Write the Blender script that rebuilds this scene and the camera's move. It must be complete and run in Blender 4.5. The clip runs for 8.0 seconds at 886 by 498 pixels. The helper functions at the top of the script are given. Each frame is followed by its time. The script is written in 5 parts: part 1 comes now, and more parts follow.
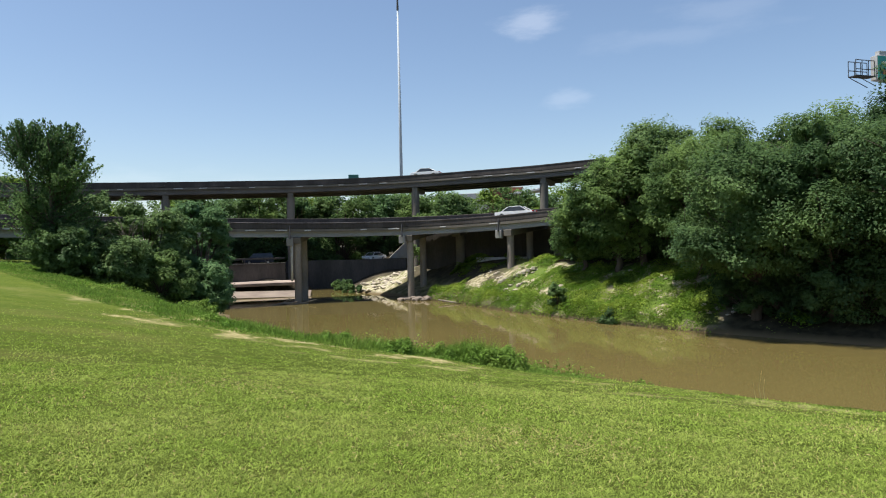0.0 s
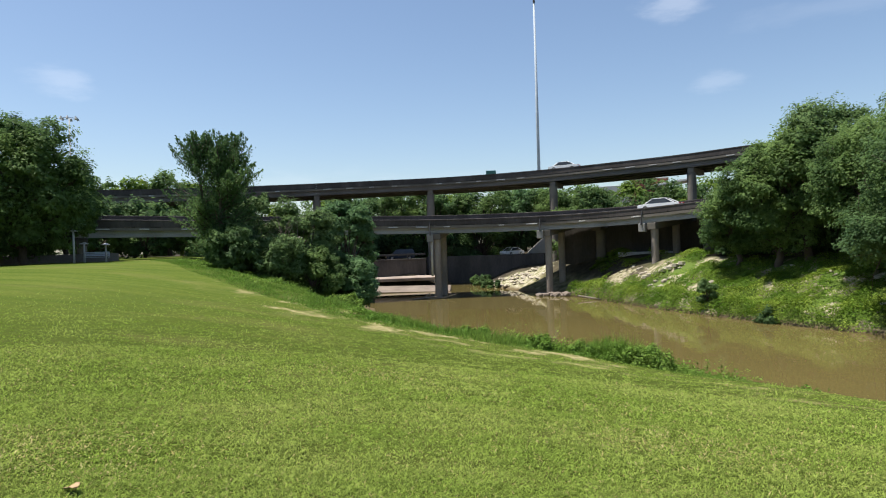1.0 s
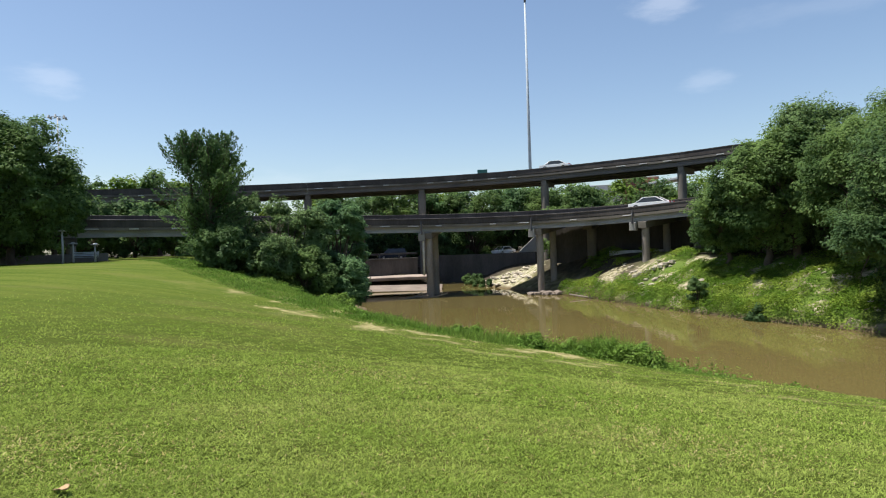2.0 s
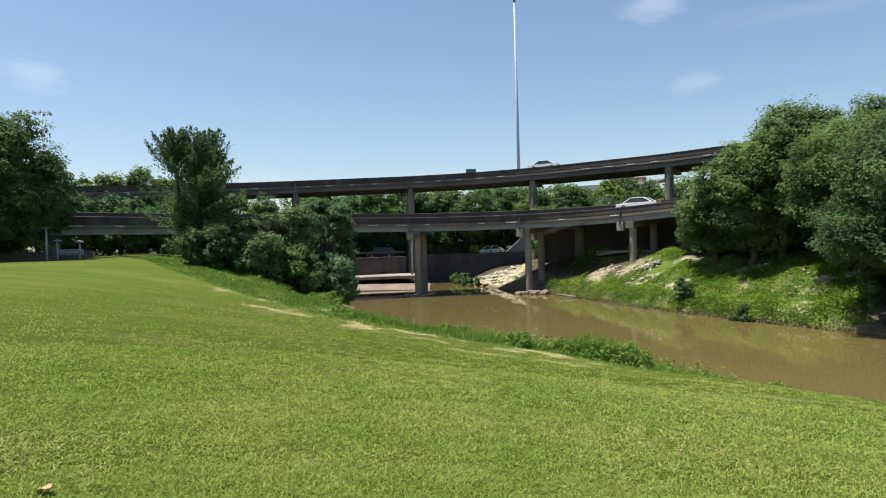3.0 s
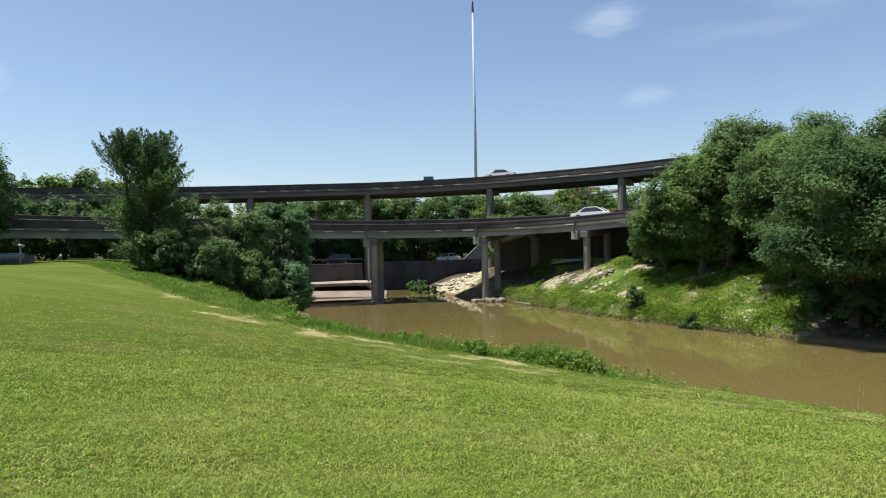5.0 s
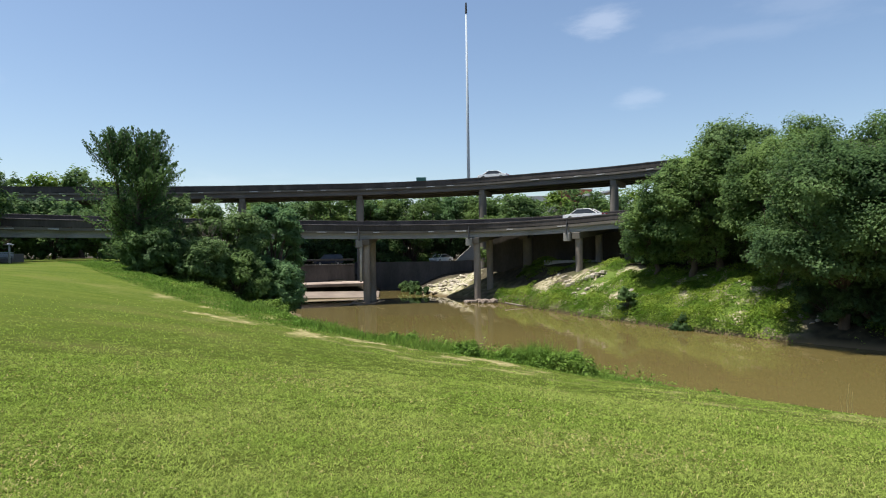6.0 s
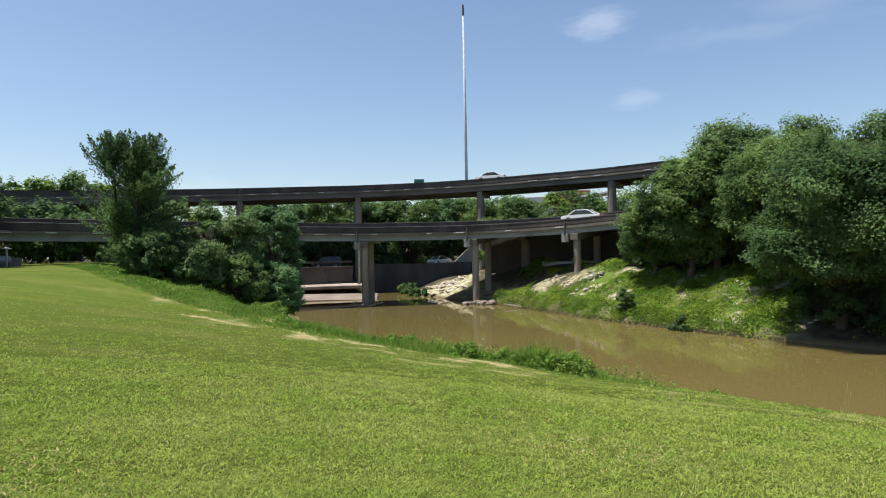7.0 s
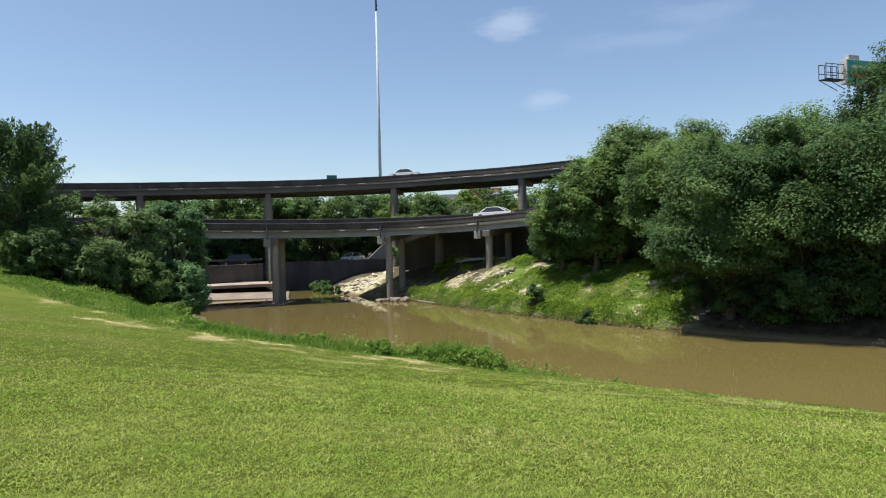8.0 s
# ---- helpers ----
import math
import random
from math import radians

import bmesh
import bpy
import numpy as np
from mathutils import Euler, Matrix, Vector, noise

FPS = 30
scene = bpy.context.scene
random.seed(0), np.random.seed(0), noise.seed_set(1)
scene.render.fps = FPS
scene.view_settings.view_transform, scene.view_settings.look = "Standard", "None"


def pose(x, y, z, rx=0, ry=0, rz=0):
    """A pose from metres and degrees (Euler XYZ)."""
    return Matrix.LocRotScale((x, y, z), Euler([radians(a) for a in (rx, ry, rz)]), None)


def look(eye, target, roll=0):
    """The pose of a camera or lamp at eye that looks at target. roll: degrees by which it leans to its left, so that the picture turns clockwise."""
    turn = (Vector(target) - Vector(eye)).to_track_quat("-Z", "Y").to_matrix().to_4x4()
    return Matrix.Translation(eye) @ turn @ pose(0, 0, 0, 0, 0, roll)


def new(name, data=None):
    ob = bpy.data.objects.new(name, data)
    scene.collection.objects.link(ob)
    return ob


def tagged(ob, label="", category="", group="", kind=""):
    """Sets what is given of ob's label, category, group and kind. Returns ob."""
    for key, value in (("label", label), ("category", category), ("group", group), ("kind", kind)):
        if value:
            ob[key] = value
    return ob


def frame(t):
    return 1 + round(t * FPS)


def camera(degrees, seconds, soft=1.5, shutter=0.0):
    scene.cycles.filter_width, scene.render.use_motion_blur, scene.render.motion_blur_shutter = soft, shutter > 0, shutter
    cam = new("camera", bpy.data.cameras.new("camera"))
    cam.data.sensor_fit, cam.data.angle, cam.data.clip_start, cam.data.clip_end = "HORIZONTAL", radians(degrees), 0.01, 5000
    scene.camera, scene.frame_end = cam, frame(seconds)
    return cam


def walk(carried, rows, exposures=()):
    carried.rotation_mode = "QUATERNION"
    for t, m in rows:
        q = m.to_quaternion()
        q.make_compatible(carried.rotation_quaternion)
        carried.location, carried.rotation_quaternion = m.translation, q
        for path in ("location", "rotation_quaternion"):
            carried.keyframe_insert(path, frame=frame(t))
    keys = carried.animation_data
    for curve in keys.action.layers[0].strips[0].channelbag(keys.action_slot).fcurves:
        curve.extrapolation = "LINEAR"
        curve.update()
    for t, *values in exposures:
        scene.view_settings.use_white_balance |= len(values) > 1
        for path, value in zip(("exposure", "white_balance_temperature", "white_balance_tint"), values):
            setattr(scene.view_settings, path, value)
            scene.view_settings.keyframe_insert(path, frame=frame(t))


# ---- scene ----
cam = camera(69.8, 8.0, soft=1.1)
EYE = (0.0, 0.0, 1.6)
# seconds, tilt, lean and turn in degrees: the camera stands and pans
ROWS = [
    (0.0, 89.632, 1.287, -0.009),
    (0.2, 89.559, 1.357, 5.284),
    (0.3, 89.534, 1.379, 7.130),
    (0.5, 89.492, 1.413, 10.286),
    (0.8, 89.529, 1.693, 11.701),
    (1.0, 89.546, 1.827, 12.385),
    (1.5, 89.471, 1.924, 11.914),
    (3.0, 89.329, 1.661, 10.575),
    (3.5, 89.196, 1.221, 8.629),
    (4.0, 89.521, 1.162, 7.194),
    (4.5, 89.826, 1.277, 6.995),
    (6.0, 89.964, 0.907, 6.013),
    (6.5, 90.139, 1.018, 5.968),
    (7.0, 90.117, 1.208, 5.856),
    (7.5, 90.009, 1.397, 5.303),
    (7.7, 89.941, 1.403, 3.942),
    (7.8, 89.871, 1.408, 2.552),
    (7.9, 89.757, 1.414, 0.267),
    (8.0, 89.652, 1.419, -1.862),
]
walk(cam, [(t, pose(EYE[0] + 0.08 * min(1, max(0, (t - 7.6) / 0.4)), *EYE[1:], rx, ry, rz)) for t, rx, ry, rz in ROWS])

# ---- light ----
SUN_ELEVATION, SUN_AZIMUTH = radians(71), radians(262)   # azimuth clockwise from the y axis
sun_way = Vector((math.sin(SUN_AZIMUTH) * math.cos(SUN_ELEVATION), math.cos(SUN_AZIMUTH) * math.cos(SUN_ELEVATION), math.sin(SUN_ELEVATION)))
sun = new("sun", bpy.data.lights.new("sun", "SUN"))
sun.data.energy, sun.data.angle, sun.data.color = 4.8, radians(0.6), (1.0, 0.95, 0.86)
sun.matrix_world = look(sun_way * 200, (0, 0, 0))
scene.view_settings.exposure = 0.68


def direction(az, slope):
    """A unit vector from the eye: azimuth in degrees clockwise from the y axis, and rise over run."""
    return Vector((math.sin(radians(az)), math.cos(radians(az)), slope)).normalized()


def build_world():
    world = bpy.data.worlds.new("sky")
    scene.world = world
    world.use_nodes = True
    nt = world.node_tree
    nt.nodes.clear()
    out, bg = nt.nodes.new("ShaderNodeOutputWorld"), nt.nodes.new("ShaderNodeBackground")
    sky = nt.nodes.new("ShaderNodeTexSky")
    sky.sky_type, sky.sun_disc = "NISHITA", False
    sky.sun_elevation, sky.sun_rotation = SUN_ELEVATION, SUN_AZIMUTH
    sky.air_density, sky.dust_density, sky.ozone_density = 1.0, 0.85, 1.6
    bg.inputs["Strength"].default_value = 0.094
    # thin fair-weather clouds
    tex = nt.nodes.new("ShaderNodeTexCoord")
    noise_map = nt.nodes.new("ShaderNodeMapping")
    noise_map.inputs["Scale"].default_value = (9, 9, 30)
    nt.links.new(tex.outputs["Generated"], noise_map.inputs["Vector"])
    wisps = nt.nodes.new("ShaderNodeTexNoise")
    wisps.inputs["Scale"].default_value, wisps.inputs["Detail"].default_value, wisps.inputs["Roughness"].default_value = 1.3, 8.0, 0.6
    nt.links.new(noise_map.outputs["Vector"], wisps.inputs["Vector"])
    total = None
    for az, slope, wide, tall, amount in ((8.6, 0.345, 0.050, 0.022, 0.22), (11.4, 0.222, 0.038, 0.014, 0.13), (-42.8, 0.238, 0.045, 0.018, 0.17), (20, 0.30, 0.12, 0.016, 0.06), (24, 0.33, 0.10, 0.02, 0.07), (-25, 0.06, 0.5, 0.05, 0.12), (60, 0.3, 0.1, 0.03, 0.5), (120, 0.35, 0.12, 0.04, 0.5), (-110, 0.3, 0.1, 0.03, 0.5)):
        d = direction(az, slope)
        off = nt.nodes.new("ShaderNodeVectorMath")
        off.operation = "SUBTRACT"
        off.inputs[1].default_value = d
        nt.links.new(tex.outputs["Generated"], off.inputs[0])
        squash = nt.nodes.new("ShaderNodeVectorMath")
        squash.operation = "MULTIPLY"
        squash.inputs[1].default_value = (1 / wide, 1 / wide, 1 / tall)
        nt.links.new(off.outputs[0], squash.inputs[0])
        length = nt.nodes.new("ShaderNodeVectorMath")
        length.operation = "LENGTH"
        nt.links.new(squash.outputs[0], length.inputs[0])
        warp = nt.nodes.new("ShaderNodeMath")
        warp.operation = "MULTIPLY_ADD"
        warp.inputs[1].default_value, warp.inputs[2].default_value = -2.6, 1.3
        nt.links.new(wisps.outputs["Fac"], warp.inputs[0])
        add = nt.nodes.new("ShaderNodeMath")
        nt.links.new(length.outputs["Value"], add.inputs[0])
        nt.links.new(warp.outputs[0], add.inputs[1])
        fade = nt.nodes.new("ShaderNodeMapRange")
        fade.interpolation_type = "SMOOTHSTEP"
        for k, value in enumerate((0.0, 1.3, amount, 0.0)):
            fade.inputs[k + 1].default_value = value
        nt.links.new(add.outputs[0], fade.inputs[0])
        if total is None:
            total = fade.outputs[0]
        else:
            both = nt.nodes.new("ShaderNodeMath")
            both.operation = "MAXIMUM"
            nt.links.new(total, both.inputs[0])
            nt.links.new(fade.outputs[0], both.inputs[1])
            total = both.outputs[0]
    mix = nt.nodes.new("ShaderNodeMix")
    mix.data_type = "RGBA"
    mix.inputs[7].default_value = (7.6, 7.9, 8.6, 1)
    nt.links.new(total, mix.inputs[0])
    nt.links.new(sky.outputs[0], mix.inputs[6])
    nt.links.new(mix.outputs[2], bg.inputs["Color"])
    nt.links.new(bg.outputs[0], out.inputs["Surface"])


build_world()


# ---- materials ----
def material(name, colour, second=None, scale=1.0, detail=6.0, contrast=(0.35, 0.65), rough=0.8, metal=0.0, bump=0.0, bump_scale=None, fine_scale=40.0, fine_amount=0.3, stretch=(1, 1, 1), island=0.0, each=0.0, translucent=0.0, transmission=0.0, specular=0.5):
    """A procedural surface: two colours blended by a broad noise, a finer grain, relief, and variation from piece to piece."""
    m = bpy.data.materials.new(name)
    m.use_nodes = True
    nt = m.node_tree
    bsdf = nt.nodes["Principled BSDF"]
    bsdf.inputs["Roughness"].default_value, bsdf.inputs["Metallic"].default_value = rough, metal
    bsdf.inputs["Specular IOR Level"].default_value = specular
    bsdf.inputs["Transmission Weight"].default_value = transmission
    mapping = nt.nodes.new("ShaderNodeMapping")
    mapping.inputs["Scale"].default_value = stretch
    geo = nt.nodes.new("ShaderNodeNewGeometry")
    nt.links.new(geo.outputs["Position"], mapping.inputs["Vector"])
    n1 = nt.nodes.new("ShaderNodeTexNoise")
    n1.inputs["Scale"].default_value, n1.inputs["Detail"].default_value = scale, detail
    nt.links.new(mapping.outputs["Vector"], n1.inputs["Vector"])
    ramp = nt.nodes.new("ShaderNodeMapRange")
    ramp.inputs[1].default_value, ramp.inputs[2].default_value = contrast
    nt.links.new(n1.outputs["Fac"], ramp.inputs[0])
    mix = nt.nodes.new("ShaderNodeMix")
    mix.data_type = "RGBA"
    mix.inputs[6].default_value, mix.inputs[7].default_value = (*colour, 1), (*(second or colour), 1)
    nt.links.new(ramp.outputs[0], mix.inputs[0])
    colour_out = mix.outputs[2]
    n2 = nt.nodes.new("ShaderNodeTexNoise")
    n2.inputs["Scale"].default_value, n2.inputs["Detail"].default_value = fine_scale, 4.0
    nt.links.new(mapping.outputs["Vector"], n2.inputs["Vector"])

    def scaled(socket, low, high):
        r = nt.nodes.new("ShaderNodeMapRange")
        r.inputs[1].default_value, r.inputs[2].default_value, r.inputs[3].default_value, r.inputs[4].default_value = 0, 1, low, high
        nt.links.new(socket, r.inputs[0])
        v = nt.nodes.new("ShaderNodeVectorMath")
        v.operation = "SCALE"
        nt.links.new(colour_out, v.inputs[0])
        nt.links.new(r.outputs[0], v.inputs["Scale"])
        return v.outputs[0]

    if fine_amount:
        colour_out = scaled(n2.outputs["Fac"], 1 - fine_amount, 1 + fine_amount)
    if island:
        colour_out = scaled(geo.outputs["Random Per Island"], 1 - island, 1 + island)
    if each:
        info = nt.nodes.new("ShaderNodeObjectInfo")
        colour_out = scaled(info.outputs["Random"], 1 - each, 1 + each)
    nt.links.new(colour_out, bsdf.inputs["Base Color"])
    if bump:
        b = nt.nodes.new("ShaderNodeBump")
        b.inputs["Strength"].default_value, b.inputs["Distance"].default_value = bump, 0.05
        n3 = nt.nodes.new("ShaderNodeTexNoise")
        n3.inputs["Scale"].default_value, n3.inputs["Detail"].default_value = bump_scale or fine_scale, 5.0
        nt.links.new(mapping.outputs["Vector"], n3.inputs["Vector"])
        nt.links.new(n3.outputs["Fac"], b.inputs["Height"])
        nt.links.new(b.outputs[0], bsdf.inputs["Normal"])
    if translucent:
        tr, blend = nt.nodes.new("ShaderNodeBsdfTranslucent"), nt.nodes.new("ShaderNodeMixShader")
        nt.links.new(colour_out, tr.inputs["Color"])
        blend.inputs[0].default_value = translucent
        nt.links.new(bsdf.outputs[0], blend.inputs[1])
        nt.links.new(tr.outputs[0], blend.inputs[2])
        nt.links.new(blend.outputs[0], nt.nodes["Material Output"].inputs["Surface"])
    return m


M_CONCRETE = material("weathered concrete", (0.175, 0.155, 0.132), (0.098, 0.086, 0.073), 0.35, 8, (0.35, 0.7), 0.9, bump=0.25, fine_scale=9, fine_amount=0.3)
M_COLUMN = material("stained column concrete", (0.29, 0.255, 0.22), (0.17, 0.142, 0.118), 0.5, 8, (0.35, 0.72), 0.9, bump=0.25, fine_scale=9, fine_amount=0.3, stretch=(1, 1, 0.4))
M_GIRDER = material("pale girder concrete", (0.284, 0.277, 0.261), (0.155, 0.145, 0.13), 0.3, 8, (0.4, 0.75), 0.9, bump=0.2, fine_scale=7, fine_amount=0.2)
M_GIRDER_DARK = material("dark brown girder concrete", (0.135, 0.118, 0.105), (0.085, 0.072, 0.064), 0.3, 8, (0.4, 0.75), 0.9, bump=0.2, fine_scale=7, fine_amount=0.25)
# concrete with the shade beneath the roads put into its colour
M_SHADED_WALL = material("shade-darkened concrete", (0.095, 0.084, 0.075), (0.050, 0.045, 0.041), 0.5, 8, (0.35, 0.7), 0.92, bump=0.3, fine_scale=5, fine_amount=0.35, stretch=(1, 1, 0.35))
M_PARAPET = material("sooty parapet concrete", (0.0513, 0.0432, 0.0404), (0.103, 0.0886, 0.0832), 0.5, 9, (0.45, 0.75), 0.92, bump=0.3, fine_scale=6, fine_amount=0.4, stretch=(1, 1, 0.25))
M_ASPHALT = material("asphalt", (0.05, 0.05, 0.05), (0.075, 0.07, 0.065), 0.6, rough=0.9)
M_PIPE = material("pale drain pipe", (0.6, 0.6, 0.58), (0.45, 0.44, 0.42), 2, rough=0.6)
M_BARK = material("bark", (0.10, 0.075, 0.055), (0.055, 0.042, 0.032), 3, rough=0.95, bump=0.6, bump_scale=14, stretch=(1, 1, 0.25))
M_LEAF = material("green leaves", (0.085, 0.148, 0.050), (0.168, 0.255, 0.080), 0.28, 5, (0.42, 0.60), 0.55, fine_amount=0.0, island=0.2, translucent=0.54, specular=0.08)
M_LEAF_DARK = material("dark green leaves", (0.070, 0.128, 0.050), (0.138, 0.222, 0.078), 0.28, 5, (0.42, 0.60), 0.5, fine_amount=0.0, island=0.2, translucent=0.52, specular=0.08)
# the dark green leaves again, with shade mixed into the colour
M_LEAF_SHADE = material("shade-darkened green leaves", (0.050, 0.094, 0.038), (0.098, 0.164, 0.058), 0.28, 5, (0.42, 0.60), 0.5, fine_amount=0.0, island=0.2, translucent=0.42, specular=0.08)
M_LEAF_GREY = material("grey-green leaves", (0.110, 0.180, 0.062), (0.152, 0.228, 0.088), 0.4, 4, (0.35, 0.65), 0.6, fine_amount=0.0, island=0.3, translucent=0.42, specular=0.08)
M_LEAF_BRIGHT = material("bright green leaves", (0.108, 0.187, 0.0289), (0.158, 0.23, 0.0418), 0.3, 4, (0.35, 0.65), 0.55, fine_amount=0.0, island=0.25, translucent=0.35, specular=0.08)
M_LEAF_BLUE = material("cool green leaves", (0.095, 0.180, 0.078), (0.155, 0.262, 0.110), 0.4, 5, (0.40, 0.62), 0.55, fine_amount=0.0, island=0.2, translucent=0.5, specular=0.08)
M_CREEPER = material("creeper leaves", (0.10, 0.185, 0.022), (0.21, 0.285, 0.045), 0.55, 5, (0.40, 0.62), 0.6, fine_amount=0.0, island=0.35, translucent=0.35, specular=0.06)
M_DRY = material("bare twigs", (0.24, 0.20, 0.16), (0.17, 0.14, 0.11), 2, rough=0.9)
M_BLADE = material("lawn blades", (0.180, 0.260, 0.043), (0.255, 0.312, 0.075), 0.45, 5, (0.35, 0.7), 0.8, fine_amount=0.3, fine_scale=4, island=0.5, translucent=0.38, specular=0.08)
M_WEED = material("weed blades", (0.115, 0.217, 0.0319), (0.167, 0.259, 0.0479), 0.5, 4, (0.35, 0.65), 0.6, fine_amount=0.2, fine_scale=3, island=0.4, translucent=0.4, specular=0.1)
M_STEEL = material("galvanised steel", (0.45, 0.50, 0.56), (0.38, 0.43, 0.49), 0.8, rough=0.7, metal=0.0)
M_DARK_STEEL = material("dark steel", (0.05, 0.05, 0.055), (0.08, 0.075, 0.07), 2, rough=0.6, metal=0.5)
M_TYRE = material("tyre rubber", (0.02, 0.02, 0.02), (0.03, 0.03, 0.03), 8, rough=0.9)
M_GLASS = material("tinted car glass", (0.02, 0.025, 0.03), (0.03, 0.035, 0.04), 2, rough=0.05, fine_amount=0)
M_RIM = material("alloy rim", (0.5, 0.5, 0.52), (0.4, 0.4, 0.42), 5, rough=0.3, metal=0.9)
M_WHITE_PAINT = material("white car paint", (0.8, 0.8, 0.8), (0.76, 0.76, 0.76), 2, rough=0.25, fine_amount=0.02)
M_DARK_PAINT = material("dark blue car paint", (0.02, 0.028, 0.045), (0.025, 0.03, 0.05), 2, rough=0.2, fine_amount=0.02)
M_LAMP_RED = material("red lamp lens", (0.4, 0.01, 0.01), rough=0.2, fine_amount=0)
M_LAMP_CLEAR = material("clear lamp lens", (0.7, 0.7, 0.7), rough=0.1, fine_amount=0)
M_ROCK = material("pale broken concrete", (0.42, 0.375, 0.3), (0.285, 0.247, 0.195), 1.2, 8, (0.35, 0.7), 0.95, bump=0.5, bump_scale=8, fine_scale=14, fine_amount=0.3, each=0.25)
M_SLAB = material("stained concrete paving", (0.231, 0.19, 0.156), (0.15, 0.116, 0.0952), 0.4, 8, (0.35, 0.7), 0.9, bump=0.3, fine_scale=6)
M_APRON = material("pinkish stained paving", (0.36, 0.29, 0.245), (0.21, 0.165, 0.14), 0.5, 8, (0.35, 0.7), 0.9, bump=0.3, fine_scale=6)
M_BRICK = material("red brick", (0.26, 0.085, 0.06), (0.20, 0.065, 0.05), 0.8, rough=0.9, fine_scale=5)
M_ROOF = material("white metal roof", (0.7, 0.68, 0.66), (0.6, 0.58, 0.56), 0.5, rough=0.5)
M_SIGN_GREEN = material("green sign sheet", (0.015, 0.30, 0.25), (0.015, 0.26, 0.22), 1.5, rough=0.5, fine_amount=0.05)
M_SIGN_GREY = material("grey sign casing", (0.42, 0.42, 0.42), (0.36, 0.36, 0.36), 1.5, rough=0.6)
M_SIGN_RED = material("red sign lettering", (0.6, 0.05, 0.03), rough=0.5, fine_amount=0.05)
M_SIGN_WHITE = material("white sign lettering", (0.75, 0.75, 0.72), rough=0.5, fine_amount=0.05)
M_DEAD_LEAF = material("dry brown leaf", (0.42, 0.29, 0.15), (0.30, 0.19, 0.10), 30, rough=0.8, fine_scale=120, fine_amount=0.3)


# ---- small builders ----
def part(name, bm, mat, parent=None, label="", smooth=False):
    me = bpy.data.meshes.new(name)
    bm.normal_update()
    bm.to_mesh(me)
    bm.free()
    return finish(name, me, mat, parent, label, smooth)


def finish(name, me, mat, parent=None, label="", smooth=False):
    me.materials.append(mat)
    if smooth:
        me.polygons.foreach_set("use_smooth", [True] * len(me.polygons))
    ob = new(name, me)
    ob.parent = parent
    if label:
        tagged(ob, label)
    return ob


def np_mesh(name, co, faces):
    """A mesh from arrays: n x 3 places and m x k corners."""
    me = bpy.data.meshes.new(name)
    co, faces = np.asarray(co, np.float32), np.asarray(faces, np.int32)
    me.vertices.add(len(co))
    me.vertices.foreach_set("co", co.ravel())
    me.loops.add(faces.size)
    me.loops.foreach_set("vertex_index", faces.ravel())
    me.polygons.add(len(faces))
    me.polygons.foreach_set("loop_start", np.arange(len(faces), dtype=np.int32) * faces.shape[1])
    me.update(calc_edges=True)
    return me


def empty(name, place=(0, 0, 0), turn=0, label="", category="", group="", kind=""):
    ob = new(name)
    ob.matrix_basis = pose(*place, 0, 0, turn)
    return tagged(ob, label, category, group, kind)


def box(bm, lo, hi, bevel=0.0):
    made = bmesh.ops.create_cube(bm, size=1)["verts"]
    for v in made:
        v.co = Vector([l + (h - l) * (c + 0.5) for l, h, c in zip(lo, hi, v.co)])
    if bevel:
        edges = list({e for v in made for e in v.link_edges})
        bmesh.ops.bevel(bm, geom=edges, offset=bevel, segments=2, affect="EDGES", profile=0.5)
    return bm


def boxed(lo, hi, bevel=0.0):
    return box(bmesh.new(), lo, hi, bevel)


def tube(bm, points, radii, sides=8, caps=True):
    """A tapered tube along points."""
    rings = []
    pts = [Vector(p) for p in points]
    for i, p in enumerate(pts):
        way = (pts[min(i + 1, len(pts) - 1)] - pts[max(i - 1, 0)]).normalized()
        a = way.orthogonal().normalized() if abs(way.z) < 0.9 else way.cross(Vector((0, 1, 0))).normalized()
        b = way.cross(a)
        rings.append([bm.verts.new(p + float(radii[i]) * (math.cos(k * math.tau / sides) * a + math.sin(k * math.tau / sides) * b)) for k in range(sides)])
    for r0, r1 in zip(rings, rings[1:]):
        for k in range(sides):
            bm.faces.new((r0[k], r0[(k + 1) % sides], r1[(k + 1) % sides], r1[k]))
    if caps:
        bm.faces.new(rings[0][::-1])
        bm.faces.new(rings[-1])
    return bm


def tubed(points, radii, sides=8):
    return tube(bmesh.new(), points, radii, sides)


def smoothstep(a, b, x):
    t = np.clip((np.asarray(x, float) - a) / (b - a), 0, 1)
    return t * t * (3 - 2 * t)


def glide(x, xs, ys):
    """A smooth curve through a few stations."""
    x = np.asarray(x, float)
    xs, ys = np.asarray(xs, float), np.asarray(ys, float)
    m = np.gradient(ys, xs)
    i = np.clip(np.searchsorted(xs, x) - 1, 0, len(xs) - 2)
    h = xs[i + 1] - xs[i]
    t = np.clip((x - xs[i]) / h, 0, 1)
    return (2 * t**3 - 3 * t**2 + 1) * ys[i] + (t**3 - 2 * t**2 + t) * h * m[i] + (3 * t**2 - 2 * t**3) * ys[i + 1] + (t**3 - t**2) * h * m[i + 1]


def wave(x, y, seed=0):
    """Cheap smooth unevenness between -1 and 1."""
    return (np.sin(0.9 * x + 1.7 * seed + 0.6 * np.sin(0.53 * y)) + np.sin(1.13 * y + 2.1 * seed + 0.8 * np.sin(0.71 * x)) + np.sin(0.47 * (x + y) + seed)) / 3


